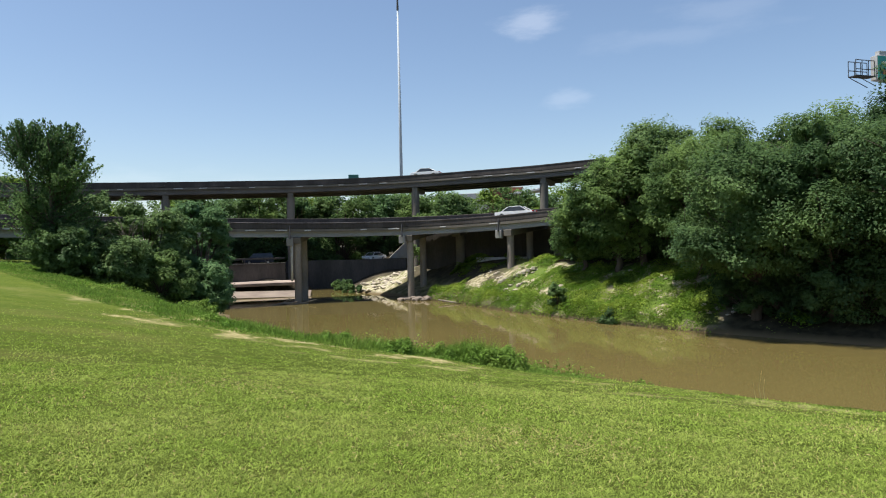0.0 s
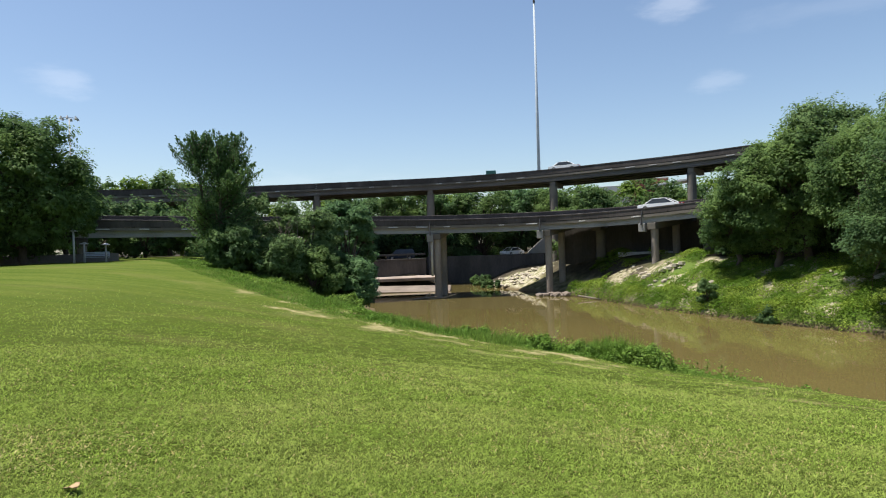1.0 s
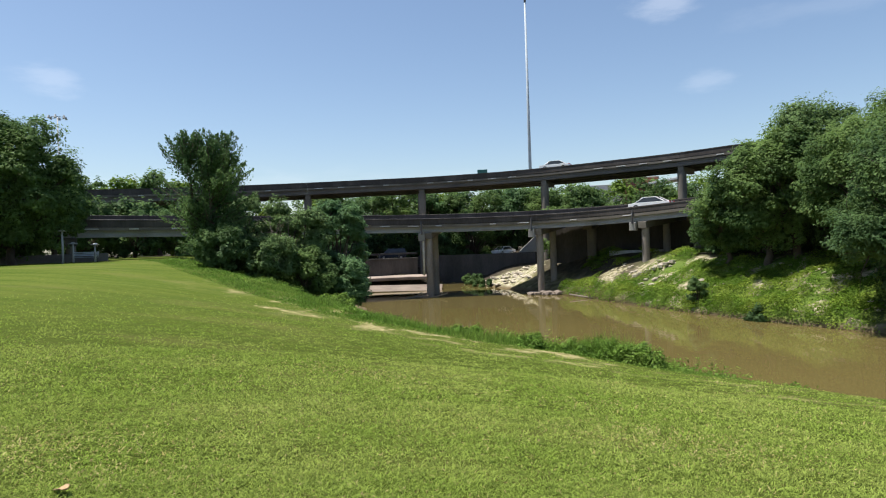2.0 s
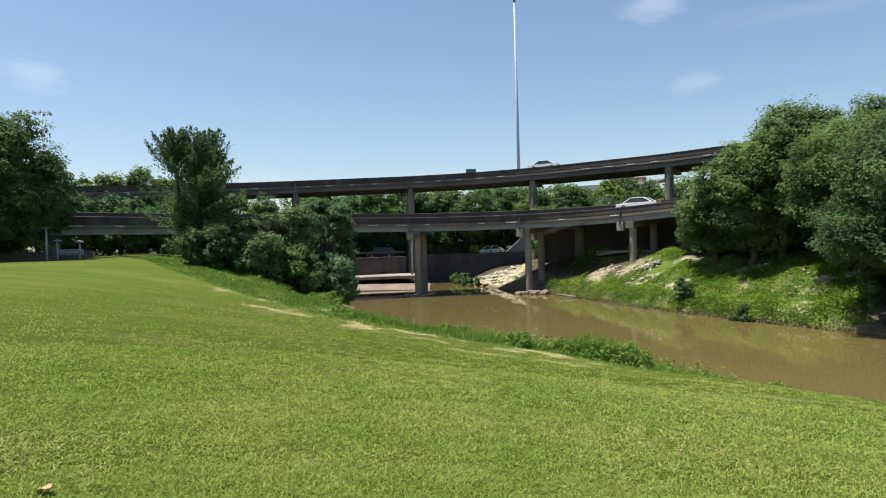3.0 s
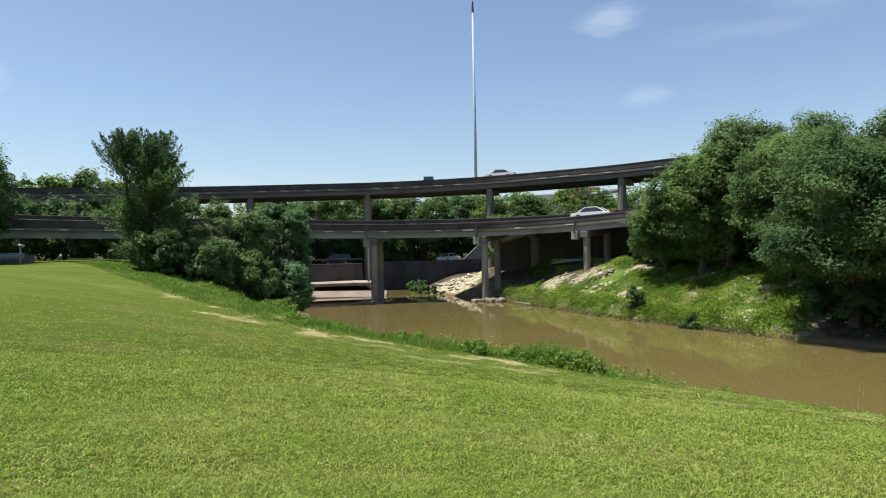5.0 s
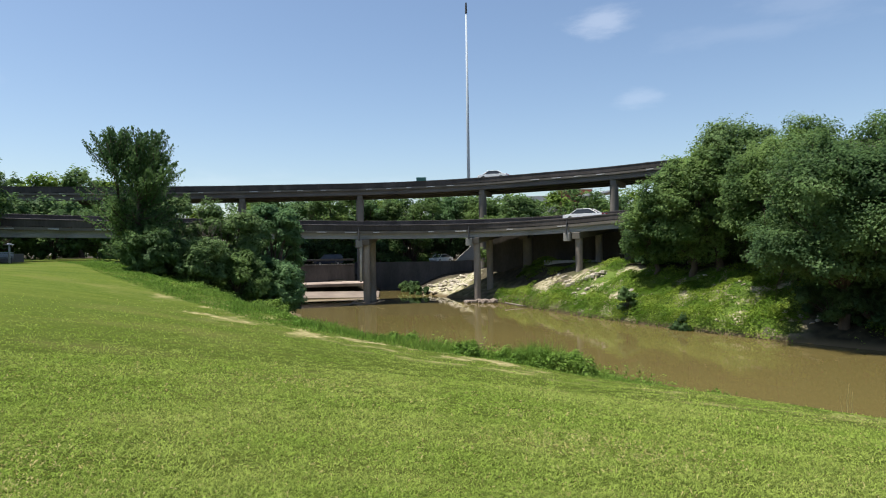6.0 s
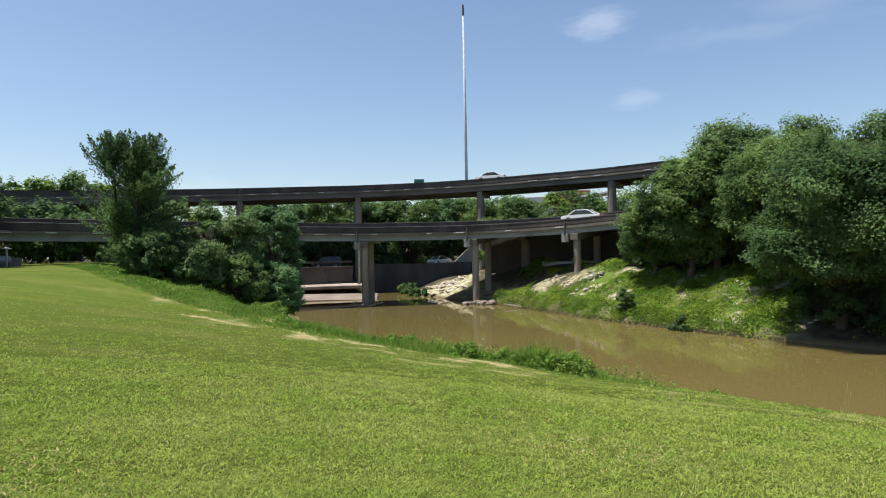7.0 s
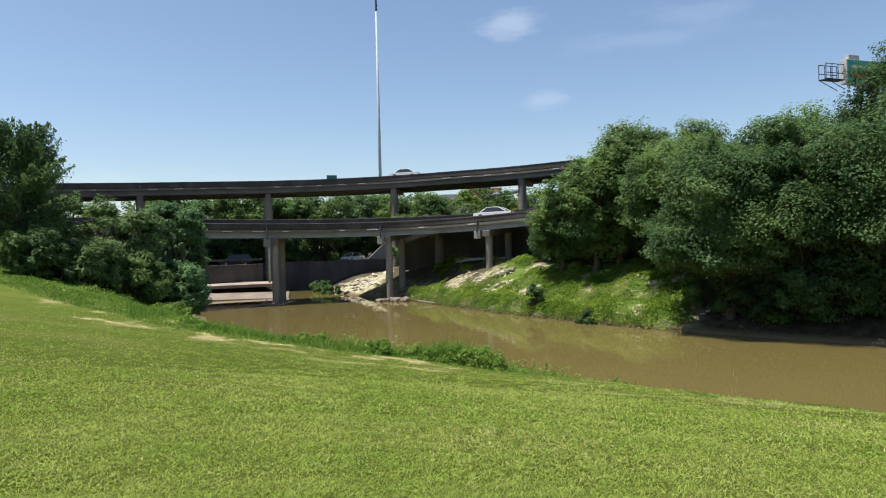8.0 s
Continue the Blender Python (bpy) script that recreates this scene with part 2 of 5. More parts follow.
# ---- the ground: a mown levee, a bayou, and its far bank ----
WATER = -5.0
BARE = ((12.6, 66.7, 1.3), (9.9, 61.7, 0.9), (14.4, 55.4, 0.5), (17.0, 49.5, 0.7), (21.0, 50.8, 0.8), (3.9, 74.2, 1.5), (7.1, 71.2, 1.4))      # washed-out spots on the far bank: x, y, radius


# raked-up straw on the lawn's lower edge: x, y, half its width and half its depth
STRAW = ((-12.4, 24.3, 0.5, 0.3), (-11.5, 24.1, 0.5, 0.28), (-10.5, 23.9, 0.5, 0.3), (-7.6, 23.3, 0.75, 0.65), (-6.0, 24.0, 0.6, 0.5), (-5.2, 24.4, 0.35, 0.4), (-4.1, 24.9, 0.8, 0.6), (-2.6, 25.0, 0.45, 0.4), (-0.9, 24.6, 0.8, 0.9), (-0.2, 24.0, 0.5, 0.5), (-2.0, 23.6, 0.5, 0.4))


def across(x, y):
    """s: metres from the eye towards the water; q: metres along the bank, positive downstream."""
    return 0.54 * x + 0.84 * y, 0.84 * x - 0.54 * y


def near_water(q):
    return glide(q, (-140, -100, -72, -58, -40, -25, 0, 60), (92, 74, 57, 48, 37, 29, 27, 27))


def far_water(q):
    return glide(q, (-140, -100, -75, -60, -48, -40, -28, -15, 0, 30, 60), (120, 99, 82, 70, 65.5, 62.0, 55.2, 49.4, 45.6, 45.5, 45.5))


def lawn_edge(q):
    return glide(q, (-140, -80, -58, -44, -28, -20, -11, 0, 60), (50, 34, 22, 16.8, 16.5, 18.2, 21.5, 19.3, 17))


def mown_edge(q):
    return glide(q, (-140, -60, -44, -36, -25, -20, -16.5, -13, -10, 0, 20), (40, 22, 17.6, 15.9, 15.5, 16.3, 18.6, 21.1, 21.6, 19.2, 16.5))


def height(x, y):
    x, y = np.asarray(x, float), np.asarray(y, float)
    s, q = across(x, y)
    sN, sF, sE = near_water(q), far_water(q), lawn_edge(q)
    hill = smoothstep(-8, -46, q)
    low, high = -3.0, 1.0
    fall = np.clip(s / 20.0, 0, 1.2)
    lawn = low * (1 - hill) * fall ** 1.15 + high * hill * smoothstep(-8, 9, s)
    lawn = np.where(s > sE, np.minimum(lawn, (low * (1 - hill) + high * hill)), lawn)
    bank = smoothstep(0, 1, (s - sE) / np.maximum(sN - sE + 1.5, 1))
    near = lawn * (1 - bank) + (WATER - 0.5) * bank
    near = near + 0.03 * wave(x * 1.1, y * 1.1, 1) * smoothstep(3, 10, s) + 0.10 * wave(x * 1.3, y * 1.2, 5) * smoothstep(-1, 2, s - sE)
    d = s - sF
    top = -0.35 + 0.25 * smoothstep(10, 60, d) - 1.95 * smoothstep(-49, -59, q) * smoothstep(113, 103, y)
    far = WATER - 0.5 + (top - WATER + 0.5) * (0.12 * smoothstep(-1, 0.7, d) + 0.88 * smoothstep(-2.0, 11, d)) + 0.22 * wave(x * 0.9, y * 0.9, 3) * smoothstep(0, 2, d) * smoothstep(14, 9, d)
    bed = WATER - 1.6
    mid = 0.5 * (sN + sF)
    z = np.where(s < mid, near, far)
    river = smoothstep(sN - 1, sN + 3, s) * smoothstep(sF + 1, sF - 3, s)
    z = z * (1 - river) + bed * river
    # a low paved point where the side channel joins
    f = np.minimum(y - 88 - 0.1 * (x + 27), -18.5 - x)
    return np.maximum(z, WATER - 1.5 + (1.5 - 0.6 - WATER) * smoothstep(-1.5, 12.5, f))


def straw_at(x, y):
    """How thick the raked-up straw lies, 0 to 1."""
    x, y = np.asarray(x, float), np.asarray(y, float)
    thick = np.zeros_like(x)
    for sx, sy, along, wide in STRAW:
        reach = np.sqrt(((x - sx) / along) ** 2 + ((y - sy) / wide) ** 2) + 0.9 * wave(x * 5.3, y * 4.7, 3)
        thick = np.maximum(thick, smoothstep(1.25, 0.7, reach))
    return thick


def build_ground():
    n = 270
    u = np.linspace(-1, 1, n)
    xs = 70 * u + 2400 * np.sign(u) * np.abs(u) ** 7
    ys = 42 + 75 * u + 2400 * np.sign(u) * np.abs(u) ** 7
    gx, gy = np.meshgrid(xs, ys)
    gz = height(gx, gy)
    co = np.stack([gx, gy, gz], 2).reshape(-1, 3)
    i = np.arange(n * n).reshape(n, n)
    faces = np.stack([i[:-1, :-1], i[:-1, 1:], i[1:, 1:], i[1:, :-1]], 2).reshape(-1, 4)
    ob = finish("ground", np_mesh("ground", co, faces), ground_material(), smooth=True)
    tagged(ob, "mown green grass levee sloping down to a muddy bayou", "ground", kind="structure")


def ground_material():
    m = bpy.data.materials.new("grass, earth and paving")
    m.use_nodes = True
    nt = m.node_tree
    bsdf = nt.nodes["Principled BSDF"]
    bsdf.inputs["Roughness"].default_value = 0.9
    bsdf.inputs["Specular IOR Level"].default_value = 0.04
    geo = nt.nodes.new("ShaderNodeNewGeometry")
    split = nt.nodes.new("ShaderNodeSeparateXYZ")
    nt.links.new(geo.outputs["Position"], split.inputs[0])

    def noise_of(scale, detail=5.0, stretch=(1, 1, 1), turn=0.0):
        mp = nt.nodes.new("ShaderNodeMapping")
        mp.inputs["Scale"].default_value = stretch
        mp.inputs["Rotation"].default_value = (0, 0, turn)
        nt.links.new(geo.outputs["Position"], mp.inputs["Vector"])
        nz = nt.nodes.new("ShaderNodeTexNoise")
        nz.inputs["Scale"].default_value, nz.inputs["Detail"].default_value = scale, detail
        nt.links.new(mp.outputs[0], nz.inputs["Vector"])
        return nz.outputs["Fac"]

    def span(socket, a, b, lo=0.0, hi=1.0):
        r = nt.nodes.new("ShaderNodeMapRange")
        for k, value in enumerate((a, b, lo, hi)):
            r.inputs[k + 1].default_value = value
        nt.links.new(socket, r.inputs[0])
        return r.outputs[0]

    def blend(fac, a, b):
        mx = nt.nodes.new("ShaderNodeMix")
        mx.data_type = "RGBA"
        nt.links.new(fac, mx.inputs[0])
        for k, c in ((6, a), (7, b)):
            if isinstance(c, tuple):
                mx.inputs[k].default_value = (*c, 1)
            else:
                nt.links.new(c, mx.inputs[k])
        return mx.outputs[2]

    def maths(op, a, b):
        mt = nt.nodes.new("ShaderNodeMath")
        mt.operation = op
        for k, c in ((0, a), (1, b)):
            if isinstance(c, (int, float)):
                mt.inputs[k].default_value = c
            else:
                nt.links.new(c, mt.inputs[k])
        return mt.outputs[0]

    s = maths("ADD", maths("MULTIPLY", split.outputs[0], 0.54), maths("MULTIPLY", split.outputs[1], 0.84))
    q = maths("SUBTRACT", maths("MULTIPLY", split.outputs[0], 0.84), maths("MULTIPLY", split.outputs[1], 0.54))
    grass = blend(span(noise_of(0.22, 6), 0.35, 0.65), (0.060, 0.094, 0.010), (0.084, 0.114, 0.016))
    streaks = span(noise_of(1.0, 6, (0.10, 1.3, 1), -0.99), 0.35, 0.7)      # mower tracks along the bank
    grass = blend(maths("MULTIPLY", streaks, 0.9), grass, (0.135, 0.155, 0.030))
    swaths = span(noise_of(0.8, 5, (0.06, 1.5, 1), -0.80), 0.42, 0.68)
    grass = blend(maths("MULTIPLY", swaths, 0.6), grass, (0.052, 0.088, 0.012))
    grass = blend(maths("MULTIPLY", span(noise_of(14, 5), 0.40, 0.70), 0.75), grass, (0.05, 0.085, 0.013))
    grass = blend(maths("MULTIPLY", span(noise_of(5, 7), 0.5, 0.8), 0.5), grass, (0.15, 0.165, 0.042))
    worn = maths("MULTIPLY", span(noise_of(0.45, 6, (0.35, 1.5, 1), -0.99), 0.55, 0.72), 0.32)
    grass = blend(worn, grass, (0.19, 0.165, 0.06))
    away = nt.nodes.new("ShaderNodeVectorMath")
    away.operation = "LENGTH"
    nt.links.new(geo.outputs["Position"], away.inputs[0])
    thatch = blend(span(noise_of(7, 5), 0.35, 0.65), (0.042, 0.062, 0.008), (0.062, 0.080, 0.012))     # soil and thatch under the standing blades
    thatch = blend(worn, thatch, (0.13, 0.112, 0.042))
    grass = blend(span(away.outputs["Value"], 34, 16), grass, thatch)
    # dry clippings left along the lawn's edge
    side = maths("SUBTRACT", s, span(q, -19, -12, 0.0, 3.0))
    belt = maths("MULTIPLY", maths("MULTIPLY", span(side, 12.6, 15.2), span(side, 17.6, 16.6)), span(q, -34, -27))
    straw = maths("MULTIPLY", belt, span(noise_of(0.55, 8, (0.8, 1.2, 1), -0.99), 0.48, 0.64))
    straw = maths("MULTIPLY", straw, span(noise_of(1.3, 6), 0.42, 0.6))
    grass = blend(straw, grass, (0.34, 0.29, 0.145))
    ragged_edge = maths("MULTIPLY", maths("SUBTRACT", noise_of(2.4, 8, (1, 1, 1), 0.3), 0.5), 3.0)
    for sx, sy, along, wide in STRAW:
        u = maths("DIVIDE", maths("SUBTRACT", split.outputs[0], sx), along)
        v = maths("DIVIDE", maths("SUBTRACT", split.outputs[1], sy), wide)
        reach = maths("ADD", maths("POWER", maths("ADD", maths("MULTIPLY", u, u), maths("MULTIPLY", v, v)), 0.5), ragged_edge)
        grass = blend(span(reach, 1.25, 0.6, 0.0, 0.7), grass, blend(span(noise_of(3.1, 7), 0.38, 0.62), (0.42, 0.36, 0.20), (0.22, 0.19, 0.08)))
    far_side = blend(span(noise_of(0.35, 6), 0.4, 0.65), (0.075, 0.125, 0.024), (0.11, 0.15, 0.035))
    beyond = span(s, 38, 40)
    far_side = blend(span(noise_of(0.5, 7, (1, 1, 1), 0.4), 0.545, 0.60), far_side, (0.38, 0.33, 0.23))
    bare = blend(span(noise_of(0.9, 8), 0.38, 0.62), (0.23, 0.195, 0.12), (0.085, 0.075, 0.043))
    far_side = blend(maths("MULTIPLY", span(q, -29, -36), 0.85), far_side, bare)
    # the ramp's shade painted dark into the upper bank
    ramp_shade = maths("MULTIPLY", span(split.outputs[2], -3.3, -2.5), span(q, -30, -35))
    far_side = blend(maths("MULTIPLY", ramp_shade, 0.85), far_side, blend(span(noise_of(1.4, 7), 0.4, 0.65), (0.034, 0.030, 0.022), (0.066, 0.056, 0.040)))
    # shade under the decks painted into the ground farther upstream
    deck_shade = blend(span(noise_of(1.1, 7), 0.4, 0.65), (0.040, 0.034, 0.026), (0.080, 0.068, 0.050))
    far_side = blend(span(q, -58, -64), far_side, deck_shade)
    rough = maths("MULTIPLY", maths("SUBTRACT", noise_of(1.5, 8), 0.5), 3.2)
    for bx, by, br in BARE:
        flat_pos = nt.nodes.new("ShaderNodeCombineXYZ")
        nt.links.new(split.outputs[0], flat_pos.inputs[0])
        nt.links.new(split.outputs[1], flat_pos.inputs[1])
        spot = nt.nodes.new("ShaderNodeVectorMath")
        spot.operation = "DISTANCE"
        spot.inputs[1].default_value = (bx, by, 0)
        nt.links.new(flat_pos.outputs[0], spot.inputs[0])
        near = maths("ADD", maths("DIVIDE", spot.outputs["Value"], br), rough)
        far_side = blend(span(near, 1.15, 0.8), far_side, blend(span(noise_of(2.6, 7), 0.4, 0.62), (0.35, 0.31, 0.22), (0.13, 0.13, 0.06)))
    wood_shade = blend(span(noise_of(1.7, 7), 0.4, 0.65), (0.030, 0.027, 0.018), (0.055, 0.048, 0.030))       # shade under the wood, painted dark into the ground
    far_side = blend(span(q, -10.0, -7.0), far_side, wood_shade)
    rubble_at = nt.nodes.new("ShaderNodeVectorMath")
    rubble_at.operation = "DISTANCE"
    rubble_at.inputs[1].default_value = (*direction(-6.0, 0).xy * 92.5, -3.2)
    nt.links.new(geo.outputs["Position"], rubble_at.inputs[0])
    ragged = maths("ADD", rubble_at.outputs["Value"], maths("MULTIPLY", noise_of(0.7, 6), 5.0))
    far_side = blend(span(ragged, 8.5, 7.5), far_side, blend(span(noise_of(1.6, 8), 0.42, 0.6), (0.44, 0.40, 0.30), (0.17, 0.17, 0.08)))
    # bank-top earth, its colour darkened for the shade beneath the trees
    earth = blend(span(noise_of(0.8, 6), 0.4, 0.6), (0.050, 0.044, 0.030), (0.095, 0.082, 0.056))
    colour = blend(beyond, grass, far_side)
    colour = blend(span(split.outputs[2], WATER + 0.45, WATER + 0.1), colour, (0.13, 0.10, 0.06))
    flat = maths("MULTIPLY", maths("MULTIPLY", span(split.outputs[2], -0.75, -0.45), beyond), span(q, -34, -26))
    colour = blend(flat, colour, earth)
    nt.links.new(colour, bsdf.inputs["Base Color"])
    b = nt.nodes.new("ShaderNodeBump")
    b.inputs["Strength"].default_value, b.inputs["Distance"].default_value = 0.7, 0.06
    nt.links.new(noise_of(9, 8), b.inputs["Height"])
    nt.links.new(b.outputs[0], bsdf.inputs["Normal"])
    return m


build_ground()


def water_material():
    m = bpy.data.materials.new("muddy water")
    m.use_nodes = True
    nt = m.node_tree
    bsdf = nt.nodes["Principled BSDF"]
    bsdf.inputs["Roughness"].default_value, bsdf.inputs["IOR"].default_value = 0.035, 1.33
    geo = nt.nodes.new("ShaderNodeNewGeometry")
    broad, ripple = nt.nodes.new("ShaderNodeTexNoise"), nt.nodes.new("ShaderNodeTexNoise")
    broad.inputs["Scale"].default_value, broad.inputs["Detail"].default_value = 0.12, 4
    ripple.inputs["Scale"].default_value, ripple.inputs["Detail"].default_value = 0.9, 4
    for nz in (broad, ripple):
        nt.links.new(geo.outputs["Position"], nz.inputs["Vector"])
    mix = nt.nodes.new("ShaderNodeMix")
    mix.data_type = "RGBA"
    mix.inputs[6].default_value, mix.inputs[7].default_value = (0.135, 0.108, 0.038, 1), (0.115, 0.092, 0.034, 1)
    nt.links.new(broad.outputs["Fac"], mix.inputs[0])
    nt.links.new(mix.outputs[2], bsdf.inputs["Base Color"])
    b = nt.nodes.new("ShaderNodeBump")
    b.inputs["Strength"].default_value, b.inputs["Distance"].default_value = 0.11, 0.05
    nt.links.new(ripple.outputs["Fac"], b.inputs["Height"])
    nt.links.new(b.outputs[0], bsdf.inputs["Normal"])
    return m


def build_water():
    qs = np.linspace(-140, 60, 101)
    rows = []
    for k in np.linspace(0, 1, 9):
        s = near_water(qs) - 3 + k * (far_water(qs) - near_water(qs) + 6)
        rows.append(np.stack([0.54 * s + 0.84 * qs, 0.84 * s - 0.54 * qs, np.full_like(qs, WATER)], 1) / (0.54**2 + 0.84**2) * [1, 1, 0.9972])
    co = np.concatenate(rows)
    i = np.arange(9 * 101).reshape(9, 101)
    faces = np.stack([i[:-1, :-1], i[1:, :-1], i[1:, 1:], i[:-1, 1:]], 2).reshape(-1, 4)
    ob = finish("water", np_mesh("water", co, faces), water_material())
    tagged(ob, "smooth brown muddy water of a slow bayou", "water", kind="structure")


build_water()


# ---- the two elevated roads ----
class Road:
    """A deck that curves past the eye: stations of azimuth, distance and height of the parapet's top."""

    def __init__(self, stations, bank=0.0):
        self.a, self.r, self.z = zip(*stations)
        self.bank = bank        # rise of the deck for each metre away from the eye

    def at(self, az, o=0.0, dz=0.0):
        r, z = float(glide(az, self.a, self.r)), float(glide(az, self.a, self.z))
        p = Vector((r * math.sin(radians(az)), r * math.cos(radians(az)), z + dz + self.bank * o))
        return p + o * self.out(az)

    def out(self, az):
        r0, r1 = float(glide(az - 0.5, self.a, self.r)), float(glide(az + 0.5, self.a, self.r))
        p0 = Vector((r0 * math.sin(radians(az - 0.5)), r0 * math.cos(radians(az - 0.5)), 0))
        p1 = Vector((r1 * math.sin(radians(az + 0.5)), r1 * math.cos(radians(az + 0.5)), 0))
        w = (p1 - p0).normalized()
        return Vector((-w.y, w.x, 0))

    def sweep(self, bm, profile, a0, a1, n=8):
        """A closed profile of (away, up) swept along the road."""
        rings = [[bm.verts.new(self.at(a0 + (a1 - a0) * k / n, o, u)) for o, u in profile] for k in range(n + 1)]
        m = len(profile)
        for r0, r1 in zip(rings, rings[1:]):
            for k in range(m):
                bm.faces.new((r0[k], r0[(k + 1) % m], r1[(k + 1) % m], r1[k]))
        bm.faces.new(rings[0][::-1])
        bm.faces.new(rings[-1])
        bmesh.ops.recalc_face_normals(bm, faces=bm.faces)
        return bm


def rect(o0, o1, u0, u1):
    return [(o0, u0), (o1, u0), (o1, u1), (o0, u1)]


def build_road(name, label, road, bents, width, wall, girder, column_radius, columns, base_of, girders=4, girder_material=None, kerb=0.67):
    thing = empty(name, label=label, category="overpass", kind="")
    gap = 0.006
    for a0, a1 in zip(bents, bents[1:]):
        g = (a1 - a0) / (road.at(a1) - road.at(a0)).length * gap
        b0, b1 = a0 + g / 2, a1 - g / 2
        part("deck_slab", road.sweep(bmesh.new(), rect(0.02, width - 0.02, -wall - 0.02, -wall + 0.28), b0, b1), M_CONCRETE, thing)
        part("road_surface", road.sweep(bmesh.new(), rect(0.32, width - 0.32, -wall + 0.284, -kerb), b0, b1), M_ASPHALT, thing)
        for k in range(girders):
            o = 0.22 + k * (width - 1.0) / (girders - 1)
            part("girder", road.sweep(bmesh.new(), [(o, -wall - girder), (o + 0.5, -wall - girder), (o + 0.5, -wall - girder + 0.18), (o + 0.36, -wall - girder + 0.3), (o + 0.36, -wall - 0.02), (o + 0.05, -wall - 0.02), (o + 0.05, -wall - girder + 0.3), (o, -wall - girder + 0.18)], b0, b1), girder_material or M_GIRDER, thing)
        for o in (0.0, width - 0.3):
            rail = part("parapet", road.sweep(bmesh.new(), [(o, -wall + 0.38), (o + 0.3, -wall + 0.38), (o + 0.3, -0.14), (o + 0.34, -0.12), (o + 0.34, 0), (o - 0.04, 0), (o - 0.04, -0.12), (o, -0.14)], b0, b1), M_PARAPET, thing, "sooty brown concrete parapet")
            length = (road.at(b1) - road.at(b0)).length
            count = max(2, round(length / 2.4))
            for k in range(count):
                c0 = b0 + (b1 - b0) * k / count
                c1 = b0 + (b1 - b0) * (k + random.uniform(0.5, 0.72)) / count
                part("block", road.sweep(bmesh.new(), rect(o + 0.03, o + 0.27, -wall + 0.28, -wall + 0.38), c0, c1, 1), M_PARAPET, rail)
        # pale blocks added for the daylight seen through the parapet slots
        length = (road.at(b1) - road.at(b0)).length
        count = max(2, round(length / 3.4))
        for k in range(count):
            if random.random() < 0.2:
                continue
            c0 = b0 + (b1 - b0) * (k + 0.3) / count
            c1 = c0 + (b1 - b0) / count * random.uniform(0.2, 0.42)
            part("scupper", road.sweep(bmesh.new(), rect(-0.09, 0.015, -wall + 0.10, -wall + 0.19), c0, c1, 1), M_PIPE, thing, "pale block for light through a parapet slot")
    for a in bents:
        under = -wall - girder
        out = road.out(a)
        skew = radians(a + min(34, max(0, 10 + 1.1 * (a + 13))))
        out = Vector((math.sin(skew), math.cos(skew), 0)) if len(columns) > 1 else out
        turn = math.degrees(math.atan2(-out.x, out.y))
        p = road.at(a)
        half, first = (0.5, -0.15) if len(columns) > 1 else (0.42, 0.35)
        cap = part("bent_cap", boxed((-half, first, under - 0.75), (half, width - first if len(columns) > 1 else 0.62 * width, under - 0.02), 0.04), M_CONCRETE, thing)
        cap.matrix_basis = pose(p.x, p.y, p.z, math.degrees(math.atan(road.bank)), 0, turn)
        for o in columns:
            c = p + o * out
            c.z = p.z + under - 0.70 + road.bank * o
            foot = base_of(c.x, c.y) - 0.6
            part("column", tubed([(c.x, c.y, foot), (c.x, c.y, c.z)], [column_radius] * 2, 20), M_COLUMN if len(columns) > 1 else M_CONCRETE, thing)
    return thing


LOWER = Road([(-75, 62, 4.85), (-60, 64, 4.85), (-42, 67, 4.88), (-30, 71, 4.78), (-17.6, 76, 4.67), (-13, 77, 4.58), (-8.4, 77.5, 4.55), (-3, 77, 4.59), (1.5, 75.5, 4.70), (5.7, 73.5, 4.91), (9.8, 71.5, 5.22), (18, 69, 5.7), (30, 67, 6.3), (50, 66, 7.1)], 0.102)
UPPER = Road([(-75, 103, 9.6), (-40, 102, 10.8), (-28, 102, 11.5), (-18, 102, 12.05), (-13, 102, 12.25), (-7.8, 101.5, 12.48), (-2.5, 100, 12.70), (3.5, 97, 12.90), (8, 95, 13.02), (13, 93, 13.28), (25, 90, 13.7), (50, 88, 14.0)])
LOWER_WALL, LOWER_GIRDER = 1.03, 0.67


